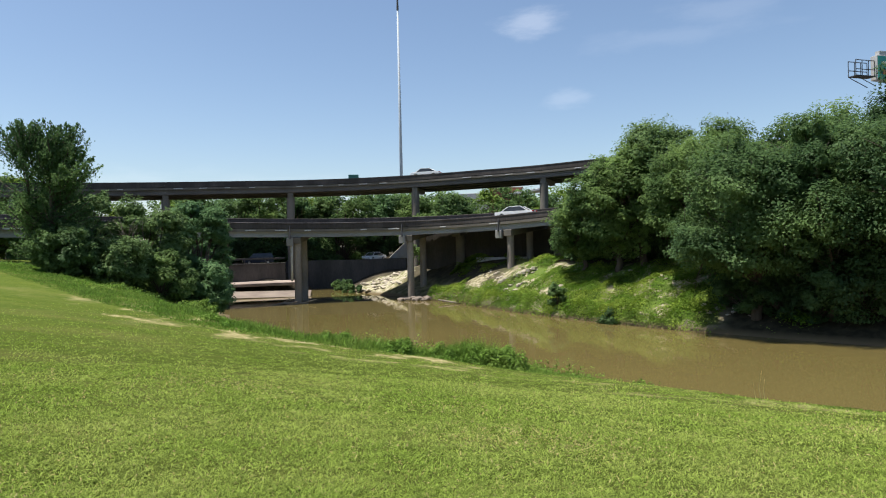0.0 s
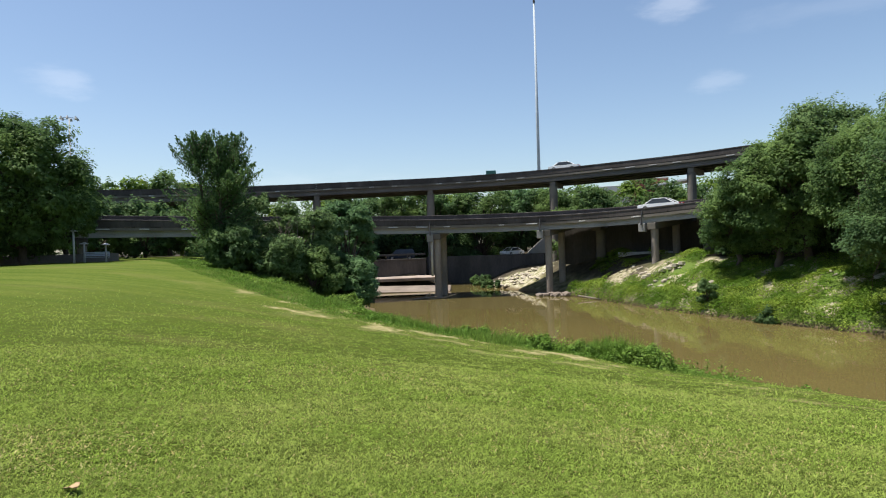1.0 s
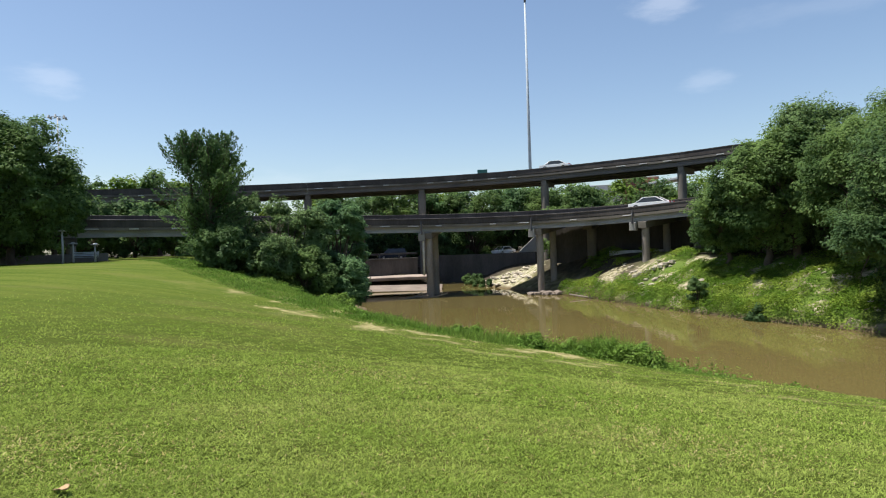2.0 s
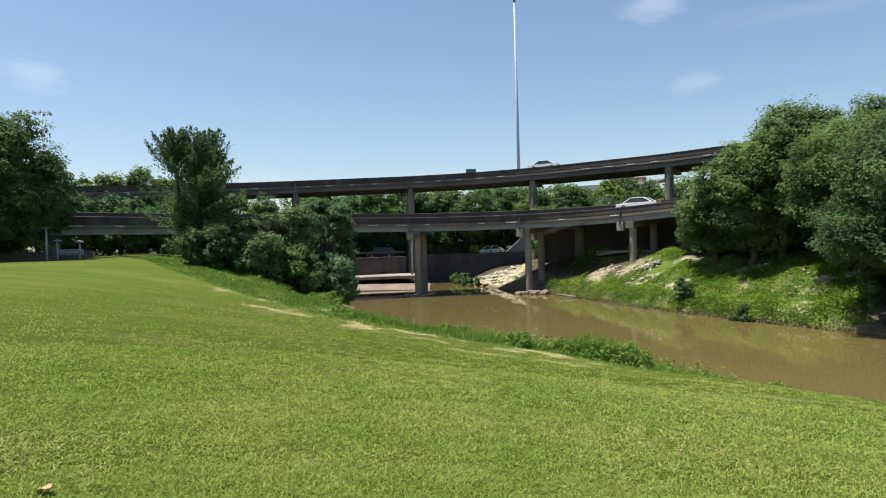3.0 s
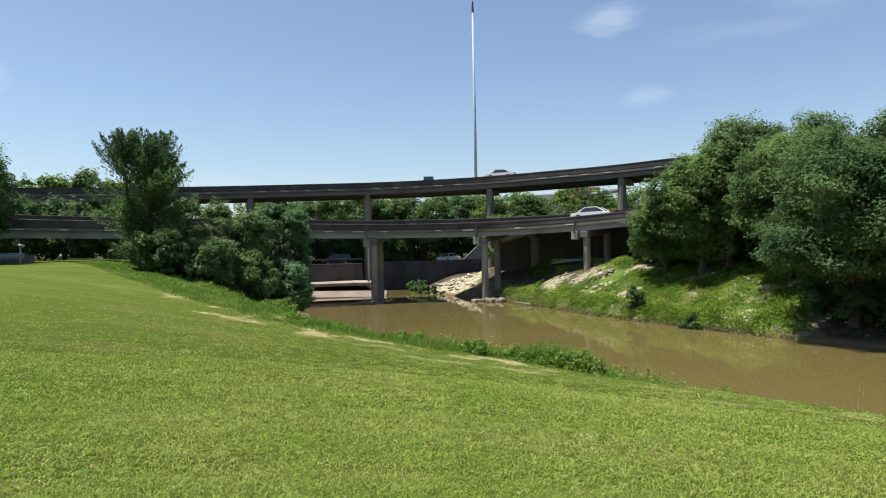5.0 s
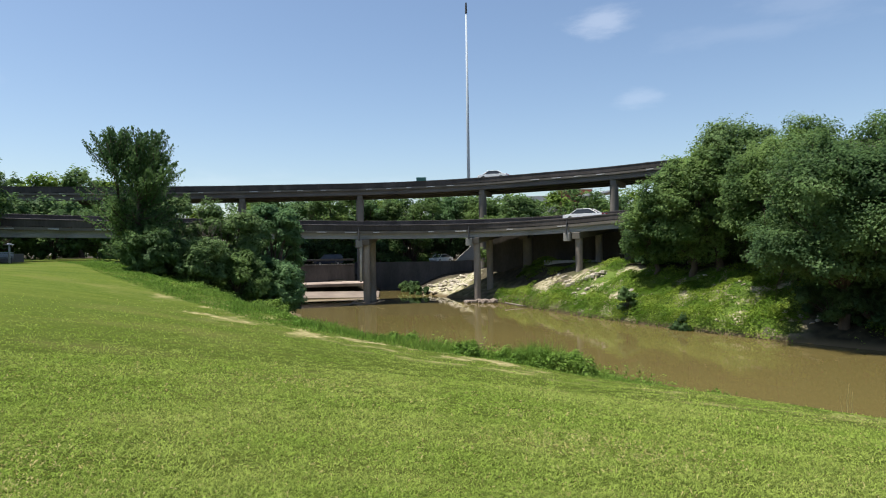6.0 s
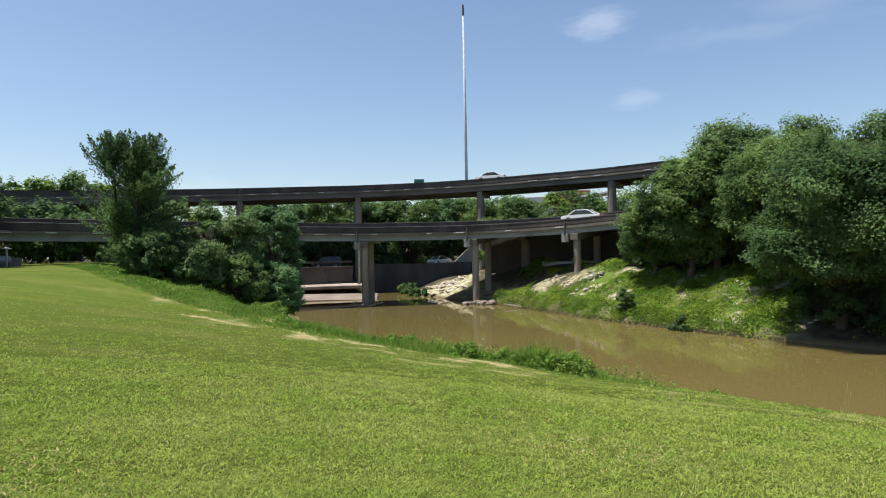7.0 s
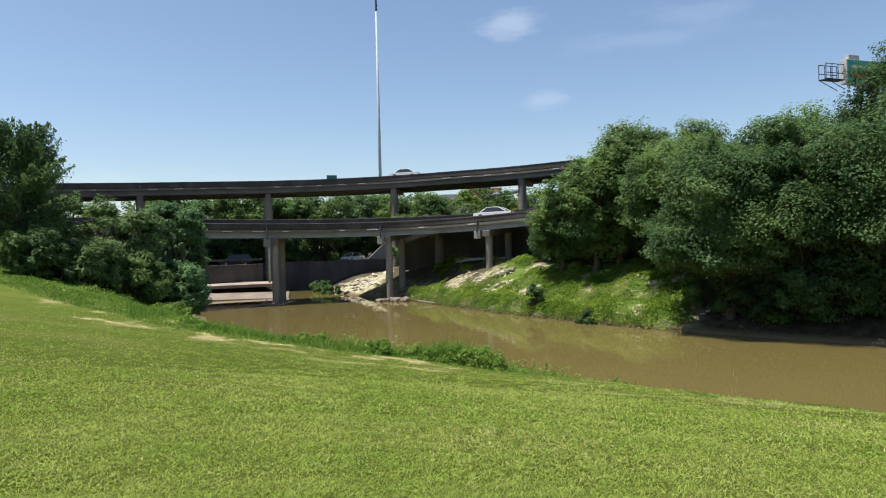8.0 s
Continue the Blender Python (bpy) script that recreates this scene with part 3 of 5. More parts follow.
def build_roads():
    ramp = build_road("lower_overpass", "weathered concrete highway ramp on round columns crossing the bayou", LOWER, (-70, -61, -51.5, -42, -32.5, -23, -13.0, -3.15, 5.78, 15, 25, 36, 47), 9.0, LOWER_WALL, LOWER_GIRDER, 0.42, (0.75, 5.4), height, 4)
    for a in (-26.5, -18.0, 0.2, 8.4, 18.5):
        p = LOWER.at(a, 7.3)
        z = p.z - LOWER_WALL - LOWER_GIRDER - 0.15
        part("column", tubed([(p.x, p.y, float(height(p.x, p.y)) - 0.6), (p.x, p.y, z - 0.68)], [0.6] * 2, 20), M_CONCRETE, ramp)
        out = LOWER.out(a)
        cap = part("bent_cap", boxed((-0.55, -2.2, -0.7), (0.55, 1.5, -0.01), 0.04), M_CONCRETE, ramp)
        cap.matrix_basis = pose(p.x, p.y, z, math.degrees(math.atan(LOWER.bank)), 0, math.degrees(math.atan2(-out.x, out.y)))
    # pale drain hoppers that hang at the joints of the deck, each on its downpipe
    for a, side in ((-13.0, -0.75), (-3.15, -0.7), (5.78, -1.0), (-23, -0.9)):
        p, out = LOWER.at(a, 0.1), LOWER.out(a)
        low = -LOWER_WALL - LOWER_GIRDER
        hopper = part("drain_hopper", boxed((side - 0.38, -0.3, low - 1.0), (side + 0.38, 0.3, low - 0.06), 0.06), M_GIRDER, ramp, "pale boxed drain hopper")
        hopper.matrix_basis = pose(*p, 0, 0, math.degrees(math.atan2(-out.x, out.y)))
        pipe = part("downpipe", tubed([(side, -0.38, low - 0.2), (side, -0.2, -LOWER_WALL + 0.2), (side, -0.1, -0.35)], [0.09] * 3, 8), M_DARK_STEEL, ramp)
        pipe.matrix_basis = hopper.matrix_basis
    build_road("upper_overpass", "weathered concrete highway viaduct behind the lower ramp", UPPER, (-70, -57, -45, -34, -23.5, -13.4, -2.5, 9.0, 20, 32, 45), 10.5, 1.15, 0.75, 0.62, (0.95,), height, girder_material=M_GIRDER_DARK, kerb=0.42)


build_roads()


# ---- trees ----
def leaf_cards(rng, centres, size, spread_up=0.35, long=1.0, ways=None, facing=None, corners=4):
    """Rhombic or three-cornered leaves or sprays of leaves at the given places, each turned at random."""
    n = len(centres)
    size = size * rng.uniform(0.6, 1.35, n)[:, None]
    a = rng.normal(size=(n, 3)) if ways is None else ways + 0.55 * rng.normal(size=(n, 3))
    a /= np.linalg.norm(a, axis=1)[:, None]
    up = rng.normal(size=(n, 3)) + [0, 0, spread_up * 3]
    if facing is not None:
        up = facing + 0.42 * rng.normal(size=(n, 3))
        a = rng.normal(size=(n, 3))
        a -= up * (np.sum(a * up, 1) / np.sum(up * up, 1))[:, None]
        a /= np.linalg.norm(a, axis=1)[:, None] + 1e-9
    b = np.cross(up, a)
    b /= np.linalg.norm(b, axis=1)[:, None] + 1e-9
    c = np.cross(a, b)
    if corners == 3:
        co = np.stack([centres - a * size * long, centres + a * size * 0.6 + b * size * 0.75, centres + a * size * 0.6 - b * size * 0.75], 1).reshape(-1, 3)
        return co, np.arange(3 * n).reshape(n, 3)
    co = np.stack([centres - a * size * long, centres + b * size * 0.55 + c * size * 0.15, centres + a * size * long, centres - b * size * 0.55 + c * size * 0.15], 1).reshape(-1, 3)
    faces = np.arange(4 * n).reshape(n, 4)
    return co, faces


def wander(rng, a, b, n=5, amount=0.06):
    a, b = np.asarray(a, float), np.asarray(b, float)
    pts = [a + (b - a) * k / n for k in range(n + 1)]
    size = np.linalg.norm(b - a) * amount
    for k in range(1, n):
        pts[k] = pts[k] + rng.normal(size=3) * size
    return pts


def tree(place, high, wide, label, leaf=None, seed=0, clear=0.18, puffs=26, leaves=14000, leaf_size=0.22, trunk=None, name="tree", category="tree", deep=None, puff=0.27, skew=(0, 0), group=""):
    """A spreading tree: a forked trunk, limbs to each clump, and a crown of many small leaf sprays with gaps between the clumps."""
    rng = np.random.default_rng(seed)
    x, y = place[:2]
    z = float(height(x, y)) - 0.15 if len(place) == 2 else place[2]
    thing = empty(name, (x, y, z), label=label, category=category, group=group)
    deep = deep or wide
    r = trunk or 0.022 * high + 0.05
    bm = bmesh.new()
    fork = np.array([skew[0] * 0.2, skew[1] * 0.2, high * max(clear, 0.12) * 1.1])
    tube(bm, wander(rng, (0, 0, -0.3), fork, 4, 0.05), np.linspace(r * 1.25, r * 0.85, 5), 9)
    centres, radii = [], []
    tries = 0
    while len(centres) < puffs and tries < 4000:
        tries += 1
        d = rng.normal(size=3)
        d /= np.linalg.norm(d)
        k = rng.uniform(0.45, 0.9) ** 0.5
        c = np.array([d[0] * wide / 2 * k + skew[0], d[1] * deep / 2 * k + skew[1], high * (clear + (1 - clear) * (0.5 + 0.5 * d[2] * k))])
        rad = puff * min(wide, high) * rng.uniform(0.55, 1.0)
        if all(np.linalg.norm(c - o) > 0.55 * max(rad, q) for o, q in zip(centres, radii)):
            centres.append(c)
            radii.append(rad)
    share = np.array(radii) ** 2
    share /= share.sum()
    spots, ways = [], []
    for c, rad, f in zip(centres, radii, share):
        m = int(leaves * f)
        d = rng.normal(size=(m, 3))
        d /= np.linalg.norm(d, axis=1)[:, None]
        # most leaves gather in tufts at the ends of the twigs
        tufts = rng.normal(size=(15, 3)) + [0, 0, 0.35]
        tufts /= np.linalg.norm(tufts, axis=1)[:, None]
        d = np.where((rng.random(m) < 0.6)[:, None], tufts[rng.integers(15, size=m)] + 0.30 * rng.normal(size=(m, 3)), d)
        d /= np.linalg.norm(d, axis=1)[:, None]
        lump = 1 + 0.30 * np.sin(5 * d[:, 0] + c[0]) * np.sin(4 * d[:, 1] + c[1]) + 0.18 * np.sin(7 * d[:, 2] + c[2] + 3 * d[:, 0])
        k = rng.uniform(0.1, 1.0, m) ** 0.32 * lump * np.where(rng.random(m) < 0.04, 1.15, 1.0)
        flat = np.where(d[:, 2] < 0, 0.66, 0.9)
        spots.append(c + d * (k * rad)[:, None] * np.stack([np.ones(m), np.ones(m), flat], 1))
        ways.append(d + [0, 0, 0.85])
        end = c - np.array([0, 0, rad * 0.3])
        mid = fork + (end - fork) * 0.5 + np.array([0, 0, 0.05 * high]) + rng.normal(size=3) * 0.03 * high
        tube(bm, [fork * 0.9, mid, end], [r * 0.42, r * 0.22, r * 0.06], 6)
        for _ in range(3):
            tip = c + rng.normal(size=3) * rad * 0.45
            tube(bm, [mid * 0.3 + end * 0.7, (end + tip) / 2 + rng.normal(size=3) * rad * 0.08, tip], [r * 0.12, r * 0.07, r * 0.02], 4)
    part("trunk", bm, M_BARK, thing, "brown forked trunk and limbs", smooth=True)
    co, faces = leaf_cards(rng, np.concatenate(spots), leaf_size, facing=np.concatenate(ways), corners=3 if math.hypot(x, y) > 46 else 4)
    low = 0.02
    co[:, 2] = np.maximum(co[:, 2], low)
    finish("crown", np_mesh("crown", co, faces), leaf or M_LEAF, thing)
    return thing


def plume_tree(place, high, wide, label, leaf, seed=0, branches=90, per=190, leaf_size=0.16):
    """A tree whose many boughs sweep upwards and end in feathery points."""
    rng = np.random.default_rng(seed)
    x, y = place
    thing = empty("tree", (x, y, float(height(x, y)) - 0.15), label=label, category="tree")
    bm = bmesh.new()
    stems = []
    for k in range(4):
        a = k * 1.7 + 0.4
        top = np.array([math.cos(a) * wide * 0.2, math.sin(a) * wide * 0.2, high * (0.92, 0.85, 0.93, 0.80)[k]])
        pts = wander(rng, (math.cos(a) * 0.12, math.sin(a) * 0.12, -0.3), top, 6, 0.025)
        tube(bm, pts, np.linspace(0.17, 0.03, 7), 8)
        stems.append(pts)
    spots, ways = [], []
    for b in range(branches):
        pts = stems[b % 4]
        k = rng.uniform(0.12, 0.97)
        i = min(int(k * 6), 5)
        base = pts[i] + (pts[i + 1] - pts[i]) * (k * 6 - i)
        a = rng.uniform(0, math.tau)
        reach = wide * 0.5 * (0.30 + 0.9 * math.sin(math.pi * min(0.97, 0.22 + 0.72 * k))) * rng.uniform(0.35, 0.85) * (1 - 0.55 * max(0, k - 0.55) / 0.45)
        rise = high * rng.uniform(0.06, 0.20) * (0.6 + k)
        tip = base + np.array([math.cos(a) * reach, math.sin(a) * reach, rise])
        tip[2] = min(tip[2], high)
        mid = (base + tip) / 2 + np.array([0, 0, -0.05 * high * rng.random()])
        tube(bm, [base, mid, tip], [0.045, 0.03, 0.008], 5)
        t = rng.uniform(0.15, 1.05, per)[:, None]
        line = base * (1 - t) ** 2 + 2 * mid * t * (1 - t) + tip * t**2
        way = (tip - mid) / np.linalg.norm(tip - mid)
        spots.append(line + rng.normal(size=(per, 3)) * (0.40 * (1.15 - t)) * [1, 1, 0.8])
        ways.append(np.tile(way, (per, 1)))
    part("trunk", bm, M_BARK, thing, "several slim upright stems", smooth=True)
    co, faces = leaf_cards(rng, np.concatenate(spots), leaf_size, ways=np.concatenate(ways))
    co[:, 2] = np.maximum(co[:, 2], 0.02)
    finish("crown", np_mesh("crown", co, faces), leaf, thing)
    return thing


def polar(az, r):
    return (r * math.sin(radians(az)), r * math.cos(radians(az)))


def build_trees():
    plume_tree(polar(-31.7, 47), 9.4, 6.0, "upright dark green tree with feathery boughs on the bank", M_LEAF_DARK, 3, 240, 200, 0.075)
    tree(polar(-43.2, 66), 8.8, 5.6, "rounded dark green tree beside the oak", M_LEAF, 13, 0.16, 32, 34000, 0.13, puff=0.22)
    tree(polar(-45.9, 60), 11.8, 9.8, "broad dark green oak beyond the lawn's crest", M_LEAF, 11, 0.06, 60, 75000, 0.125, puff=0.2)
    tree(polar(-53, 58), 11, 10, "broad dark green oak beyond the lawn's crest", M_LEAF_DARK, 12, 0.06, 30, 16000, 0.2)
    # bushes on the near bank
    tree(polar(-21.2, 52.5), 9.0, 5.0, "dense dark green bank bush leaning over the water", M_LEAF_BLUE, 21, 0.0, 50, 60000, 0.10, name="bush", category="bush", puff=0.2)
    tree(polar(-25.2, 50.5), 7.4, 5.4, "olive green bush with bare twigs on the bank", M_LEAF_GREY, 22, 0.0, 40, 42000, 0.095, name="bush", category="bush", puff=0.2)
    tree(polar(-28.6, 51), 6.6, 4.4, "grey-green bush on the bank", M_LEAF_GREY, 23, 0.0, 30, 30000, 0.095, name="bush", category="bush", puff=0.2)
    for k, (az, r, h, w) in enumerate(((-30.4, 45.5, 3.2, 4.0), (-27.2, 45.5, 3.4, 4.0), (-24.0, 47.0, 3.4, 4.0), (-20.6, 49.5, 4.2, 4.0))):
        tree(polar(az, r), h, w, "low dark green bush at the foot of the bank trees", (M_LEAF_DARK, M_LEAF_GREY, M_LEAF, M_LEAF_BLUE)[k], 680 + k, 0.0, 28, 20000, 0.09, name="bush", category="bush", group="low bank bushes", puff=0.24)
    # the wood on the far bank
    for k, (az, r, h, w, lf, n, clear) in enumerate((
            (12.6, 63.5, 7.6, 6.5, M_LEAF, 20000, 0.22), (15.5, 61, 11.0, 8.0, M_LEAF, 26000, 0.14), (19.6, 62, 13.4, 8.5, M_LEAF_GREY, 30000, 0.12), (23.0, 55.5, 11.8, 9.4, M_LEAF, 42000, 0.24),
(17.4, 60.5, 11.8, 7.0, M_LEAF, 24000, 0.16),
            (26.2, 49.0, 12.0, 10.6, M_LEAF_DARK, 60000, 0.22), (31.6, 48.2, 13.2, 9.8, M_LEAF_DARK, 60000, 0.12), (37.2, 48.2, 13.6, 10, M_LEAF_SHADE, 34000, 0.05), (43, 49, 15, 11, M_LEAF_DARK, 14000, 0.0),
            (28.5, 62, 12.0, 9.5, M_LEAF, 16000, 0.08), (33.2, 61, 12.6, 9, M_LEAF, 16000, 0.08), (38.0, 57, 15.8, 7.5, M_LEAF_SHADE, 22000, 0.08), (16.5, 74, 10, 9, M_LEAF, 12000, 0.04), (22, 72, 11, 9, M_LEAF_DARK, 12000, 0.04), (28, 74, 11, 10, M_LEAF_DARK, 10000, 0.04), (50, 46, 13, 11, M_LEAF_DARK, 8000, 0.0))):
        tree(polar(az, r), h, w, "full green broadleaf tree on the far bank", lf, 40 + k, clear, 44, int(n * 1.6), 0.105 if r < 59 else 0.125, group="far bank trees", puff=0.21)
    # a screen of dark bushes added for the shade beneath the trees
    for k in range(9):
        az = 12.6 + 2.9 * k
        tree(polar(az, 69.5 - 0.35 * k), 4.6 + 0.7 * (k % 3), 6.2, "dark bush added to fill the shade beneath the trees", M_LEAF_SHADE, 600 + k, 0.0, 22, 6000, 0.17, name="bush", category="bush", group="undergrowth on the far bank", puff=0.24)
    # bank bushes with the trees' shade put into their leaf colour
    for k, (az, r, h, w) in enumerate(((25.4, 50.0, 2.6, 4.2), (28.2, 48.8, 3.0, 4.4), (30.6, 48.2, 3.4, 4.6), (33.4, 47.8, 4.4, 5.2), (36.6, 48.2, 4.6, 5.4), (40.0, 48.0, 4.6, 5.4))):
        tree(polar(az, r), h, w, "shade-darkened bank bush beneath the trees at the water", M_LEAF_SHADE, 640 + k, 0.0, 30, 15000, 0.095, name="bush", category="bush", group="undergrowth on the far bank", puff=0.24)
    # thick growth between the two roads
    for k, (az, h, w) in enumerate(((-1.4, 8.0, 5.5), (1.0, 9.6, 6.2), (3.5, 7.0, 5.5), (5.8, 5.6, 5.5), (9.6, 5.0, 6.5), (13.5, 9.5, 8))):
        tree(polar(az, 94.6 - 0.4 * az), h, w, "dense green tree between the two roads", (M_LEAF, M_LEAF_DARK)[k % 2], 80 + k, 0.0, 34, 16000, 0.17, group="trees between the roads", puff=0.22)
    for k in range(13):
        az = -23.0 + 1.75 * k
        r = 121.0 if -8.6 < az < -2.4 else 116.0 + 2 * (k % 2)
        tree(polar(az, r), 0.083 * r + 1.6 + 0.9 * (k % 3 == 1) - float(height(*polar(az, r))), 8.2, "green tree behind the roads", (M_LEAF, M_LEAF_DARK, M_LEAF_BLUE, M_LEAF)[k * 7 % 4], 300 + k, 0.0, 26, 9000, 0.21, group="trees behind the ramp", puff=0.22)
    # two dark bushes added where only shade shows beneath the ramp
    tree(polar(-8.2, 93), 1.8, 3.0, "dark bush added over the bank beneath the ramp", M_LEAF_DARK, 86, 0.0, 18, 6000, 0.18, name="bush", category="bush", puff=0.25)
    tree(polar(-9.0, 100), 2.6, 3.6, "dark bush added over the bank beneath the ramp", M_LEAF_DARK, 87, 0.0, 14, 3500, 0.18, name="bush", category="bush", puff=0.25)
    # a row of bushes added to make the dark band under the viaduct
    for k in range(10):
        az = -25.5 + 1.72 * k
        x, y = polar(az, 109.5 + 1.2 * (k % 2))
        g = float(height(x, y))
        tree((x, y), 2.6 + 0.7 * (k * 5 % 3) - min(g, 0), 4.4, "dark bush added to fill the shade beneath the viaduct", M_LEAF_SHADE, 700 + k, 0.0, 20, 6000, 0.16, name="bush", category="bush", group="growth beneath the viaduct", puff=0.26)
    # shady trees under the far end of the ramp
    for k in range(7):
        az = -57 + 3.9 * k
        tree(polar(az, 92 + 2 * (k % 2)), 7.5, 9, "shaded green tree behind the ramp", M_LEAF_DARK, 90 + k, 0.0, 24, 7000, 0.26, group="trees behind the ramp", puff=0.24)
    for k, (az, h) in enumerate(((-41.0, 14.2), (-38.2, 14.6), (-35.6, 15.6), (-33.4, 14.4))):
        tree(polar(az, 126), h, 9, "pale green tree rising behind the viaduct", (M_LEAF, M_LEAF_BRIGHT)[k % 2], 500 + k, 0.1, 24, 5000, 0.34, group="trees beyond the roads", puff=0.22)
    # trees beyond the roads
    rng = np.random.default_rng(5)
    for k in range(46):
        az = -54 + k * 1.8 + rng.uniform(-0.6, 0.6)
        r = rng.uniform(122, 150)
        h = (0.083 + 0.003 * smoothstep(-24, -8, az) + rng.uniform(-0.004, 0.007)) * r + 1.6 - height(*polar(az, r))
        kind = (M_LEAF, M_LEAF_DARK, M_LEAF, M_LEAF_BRIGHT)[int(rng.integers(4))]
        if -27.6 < az < -23.2:
            continue        # open sky beside the viaduct's column
        tree(polar(az, r), float(h), rng.uniform(9, 13), "green tree beyond the elevated roads", kind, 100 + k, 0.0, 26, 6000, 0.29, group="trees beyond the roads", puff=0.22)


build_trees()


# ---- mast, sign, building ----
def build_mast():
    x, y = polar(-3.6, 180)
    z = float(height(x, y))
    thing = empty("mast", (x, y, z), label="tall slim pale steel communications mast", category="mast")
    top = 0.386 * 180 + 1.6 - z
    part("shaft", tubed([(0, 0, -0.3), (0, 0, top * 0.5), (0, 0, top - 3)], [0.52, 0.40, 0.24], 12), M_STEEL, thing, smooth=True)
    part("antenna", tubed([(0, 0, top - 3), (0, 0, top)], [0.32, 0.24], 10), M_DARK_STEEL, thing)


build_mast()


# ---- growth on the ground ----
def blades(rng, x, y, long, wide, lean=0.5, lift=0.0):
    """Upright tapered blades, one three-cornered face each."""
    n = len(x)
    base = np.stack([x, y, height(x, y) - 0.01 + lift], 1)
    a = rng.uniform(0, math.tau, n)
    side = np.stack([np.cos(a), np.sin(a), np.zeros(n)], 1) * (wide * rng.uniform(0.6, 1.3, n))[:, None]
    b = rng.uniform(0, math.tau, n)
    k = rng.uniform(0.1, 1.0, n) ** 0.6 * lean
    tip = np.stack([np.cos(b) * k, np.sin(b) * k, np.sqrt(np.maximum(0.06, 1 - k**2))], 1) * long[:, None]
    co = np.stack([base - side, base + side, base + tip], 1).reshape(-1, 3)
    return co, np.arange(3 * n).reshape(n, 3)


def broad_blades(rng, x, y, long, wide):
    """Broad grass leaves that rise, bend over and lie flat, a four-cornered face each."""
    n = len(x)
    base = np.stack([x, y, height(x, y) - 0.005], 1)
    a = rng.uniform(0, math.tau, n)
    way = np.stack([np.cos(a), np.sin(a), np.zeros(n)], 1) * long[:, None]
    side = np.stack([-np.sin(a), np.cos(a), rng.normal(size=n) * 0.35], 1) * (wide * rng.uniform(0.6, 1.3, n))[:, None]
    up = rng.uniform(0.15, 0.75, n)[:, None] * np.array([0, 0, 1.0]) * long[:, None]
    mid = base + 0.4 * way + 0.7 * up
    tip = base + 0.85 * way + up * rng.uniform(0.4, 1.3, n)[:, None]
    co = np.stack([base, mid - side, tip, mid + side], 1).reshape(-1, 3)
    return co, np.arange(4 * n).reshape(n, 4)


def scatter(rng, n, r0, r1, a0=-50, a1=40):
    r = np.sqrt(rng.uniform(r0**2, r1**2, n))
    a = np.radians(rng.uniform(a0, a1, n))
    return r * np.sin(a), r * np.cos(a)


def build_grass():
    rng = np.random.default_rng(8)
    green, dry = [], []
    for n, r0, r1, long, wide in ((155000, 3.0, 6.0, 0.060, 0.0034), (145000, 6.0, 10.0, 0.07, 0.0048), (120000, 10.0, 16.0, 0.08, 0.008), (170000, 16.0, 34.0, 0.08, 0.0095)):
        tufts = n // 14
        x, y = scatter(rng, tufts, r0, r1)
        x = np.repeat(x, 14) + rng.normal(size=tufts * 14) * wide * 12
        y = np.repeat(y, 14) + rng.normal(size=tufts * 14) * wide * 12
        n = tufts * 14
        tuft = np.repeat(rng.uniform(0.6, 1.3, tufts), 14)
        s, q = across(x, y)
        clump = 0.5 + 0.5 * wave(x * 5.1, y * 5.3, 2) * wave(x * 2.2 + 4, y * 2.6, 9)
        keep = (s < mown_edge(q) + 0.5) & (rng.random(n) < 0.6 + 0.6 * clump) & (rng.random(n) > smoothstep(17, 32, np.hypot(x, y)))
        x, y, clump, tuft = x[keep], y[keep], clump[keep], tuft[keep]
        h = tuft * long * (0.55 + 0.75 * clump) * rng.uniform(0.6, 1.3, len(x))
        ss, qq = across(x, y)
        straw = rng.random(len(x)) < 0.05 * smoothstep(19, 13, np.hypot(x, y)) + 0.4 * np.exp(-((ss - mown_edge(qq) + 1.6) / 1.3) ** 2) * np.clip(0.4 + wave(x * 1.7, y * 1.9, 8), 0, 1) * (qq > -34) + 0.38 * smoothstep(22, 13, np.hypot(x, y)) * np.clip(wave(x * 1.1 + 3, y * 1.5, 6) - 0.2, 0, 1) ** 1.4
        heap = straw_at(x, y)
        straw |= rng.random(len(x)) < 0.62 * heap
        h = h * (1 - 0.55 * heap)
        for mask, out in ((~straw, green), (straw, dry)):
            out.append(broad_blades(rng, x[mask], y[mask], h[mask] * (1 if out is green else 0.8), np.full(mask.sum(), wide)))
    for name, label, sets, mat in (("lawn_grass", "short mown bright green lawn grass", green, M_BLADE), ("dry_grass", "scattered dry straw-coloured grass blades", dry, M_STRAW)):
        co = np.concatenate([c for c, f in sets])
        ob = finish(name, np_mesh(name, co, np.arange(len(co)).reshape(-1, 4)), mat)
        tagged(ob, label, "grass", kind="stuff")


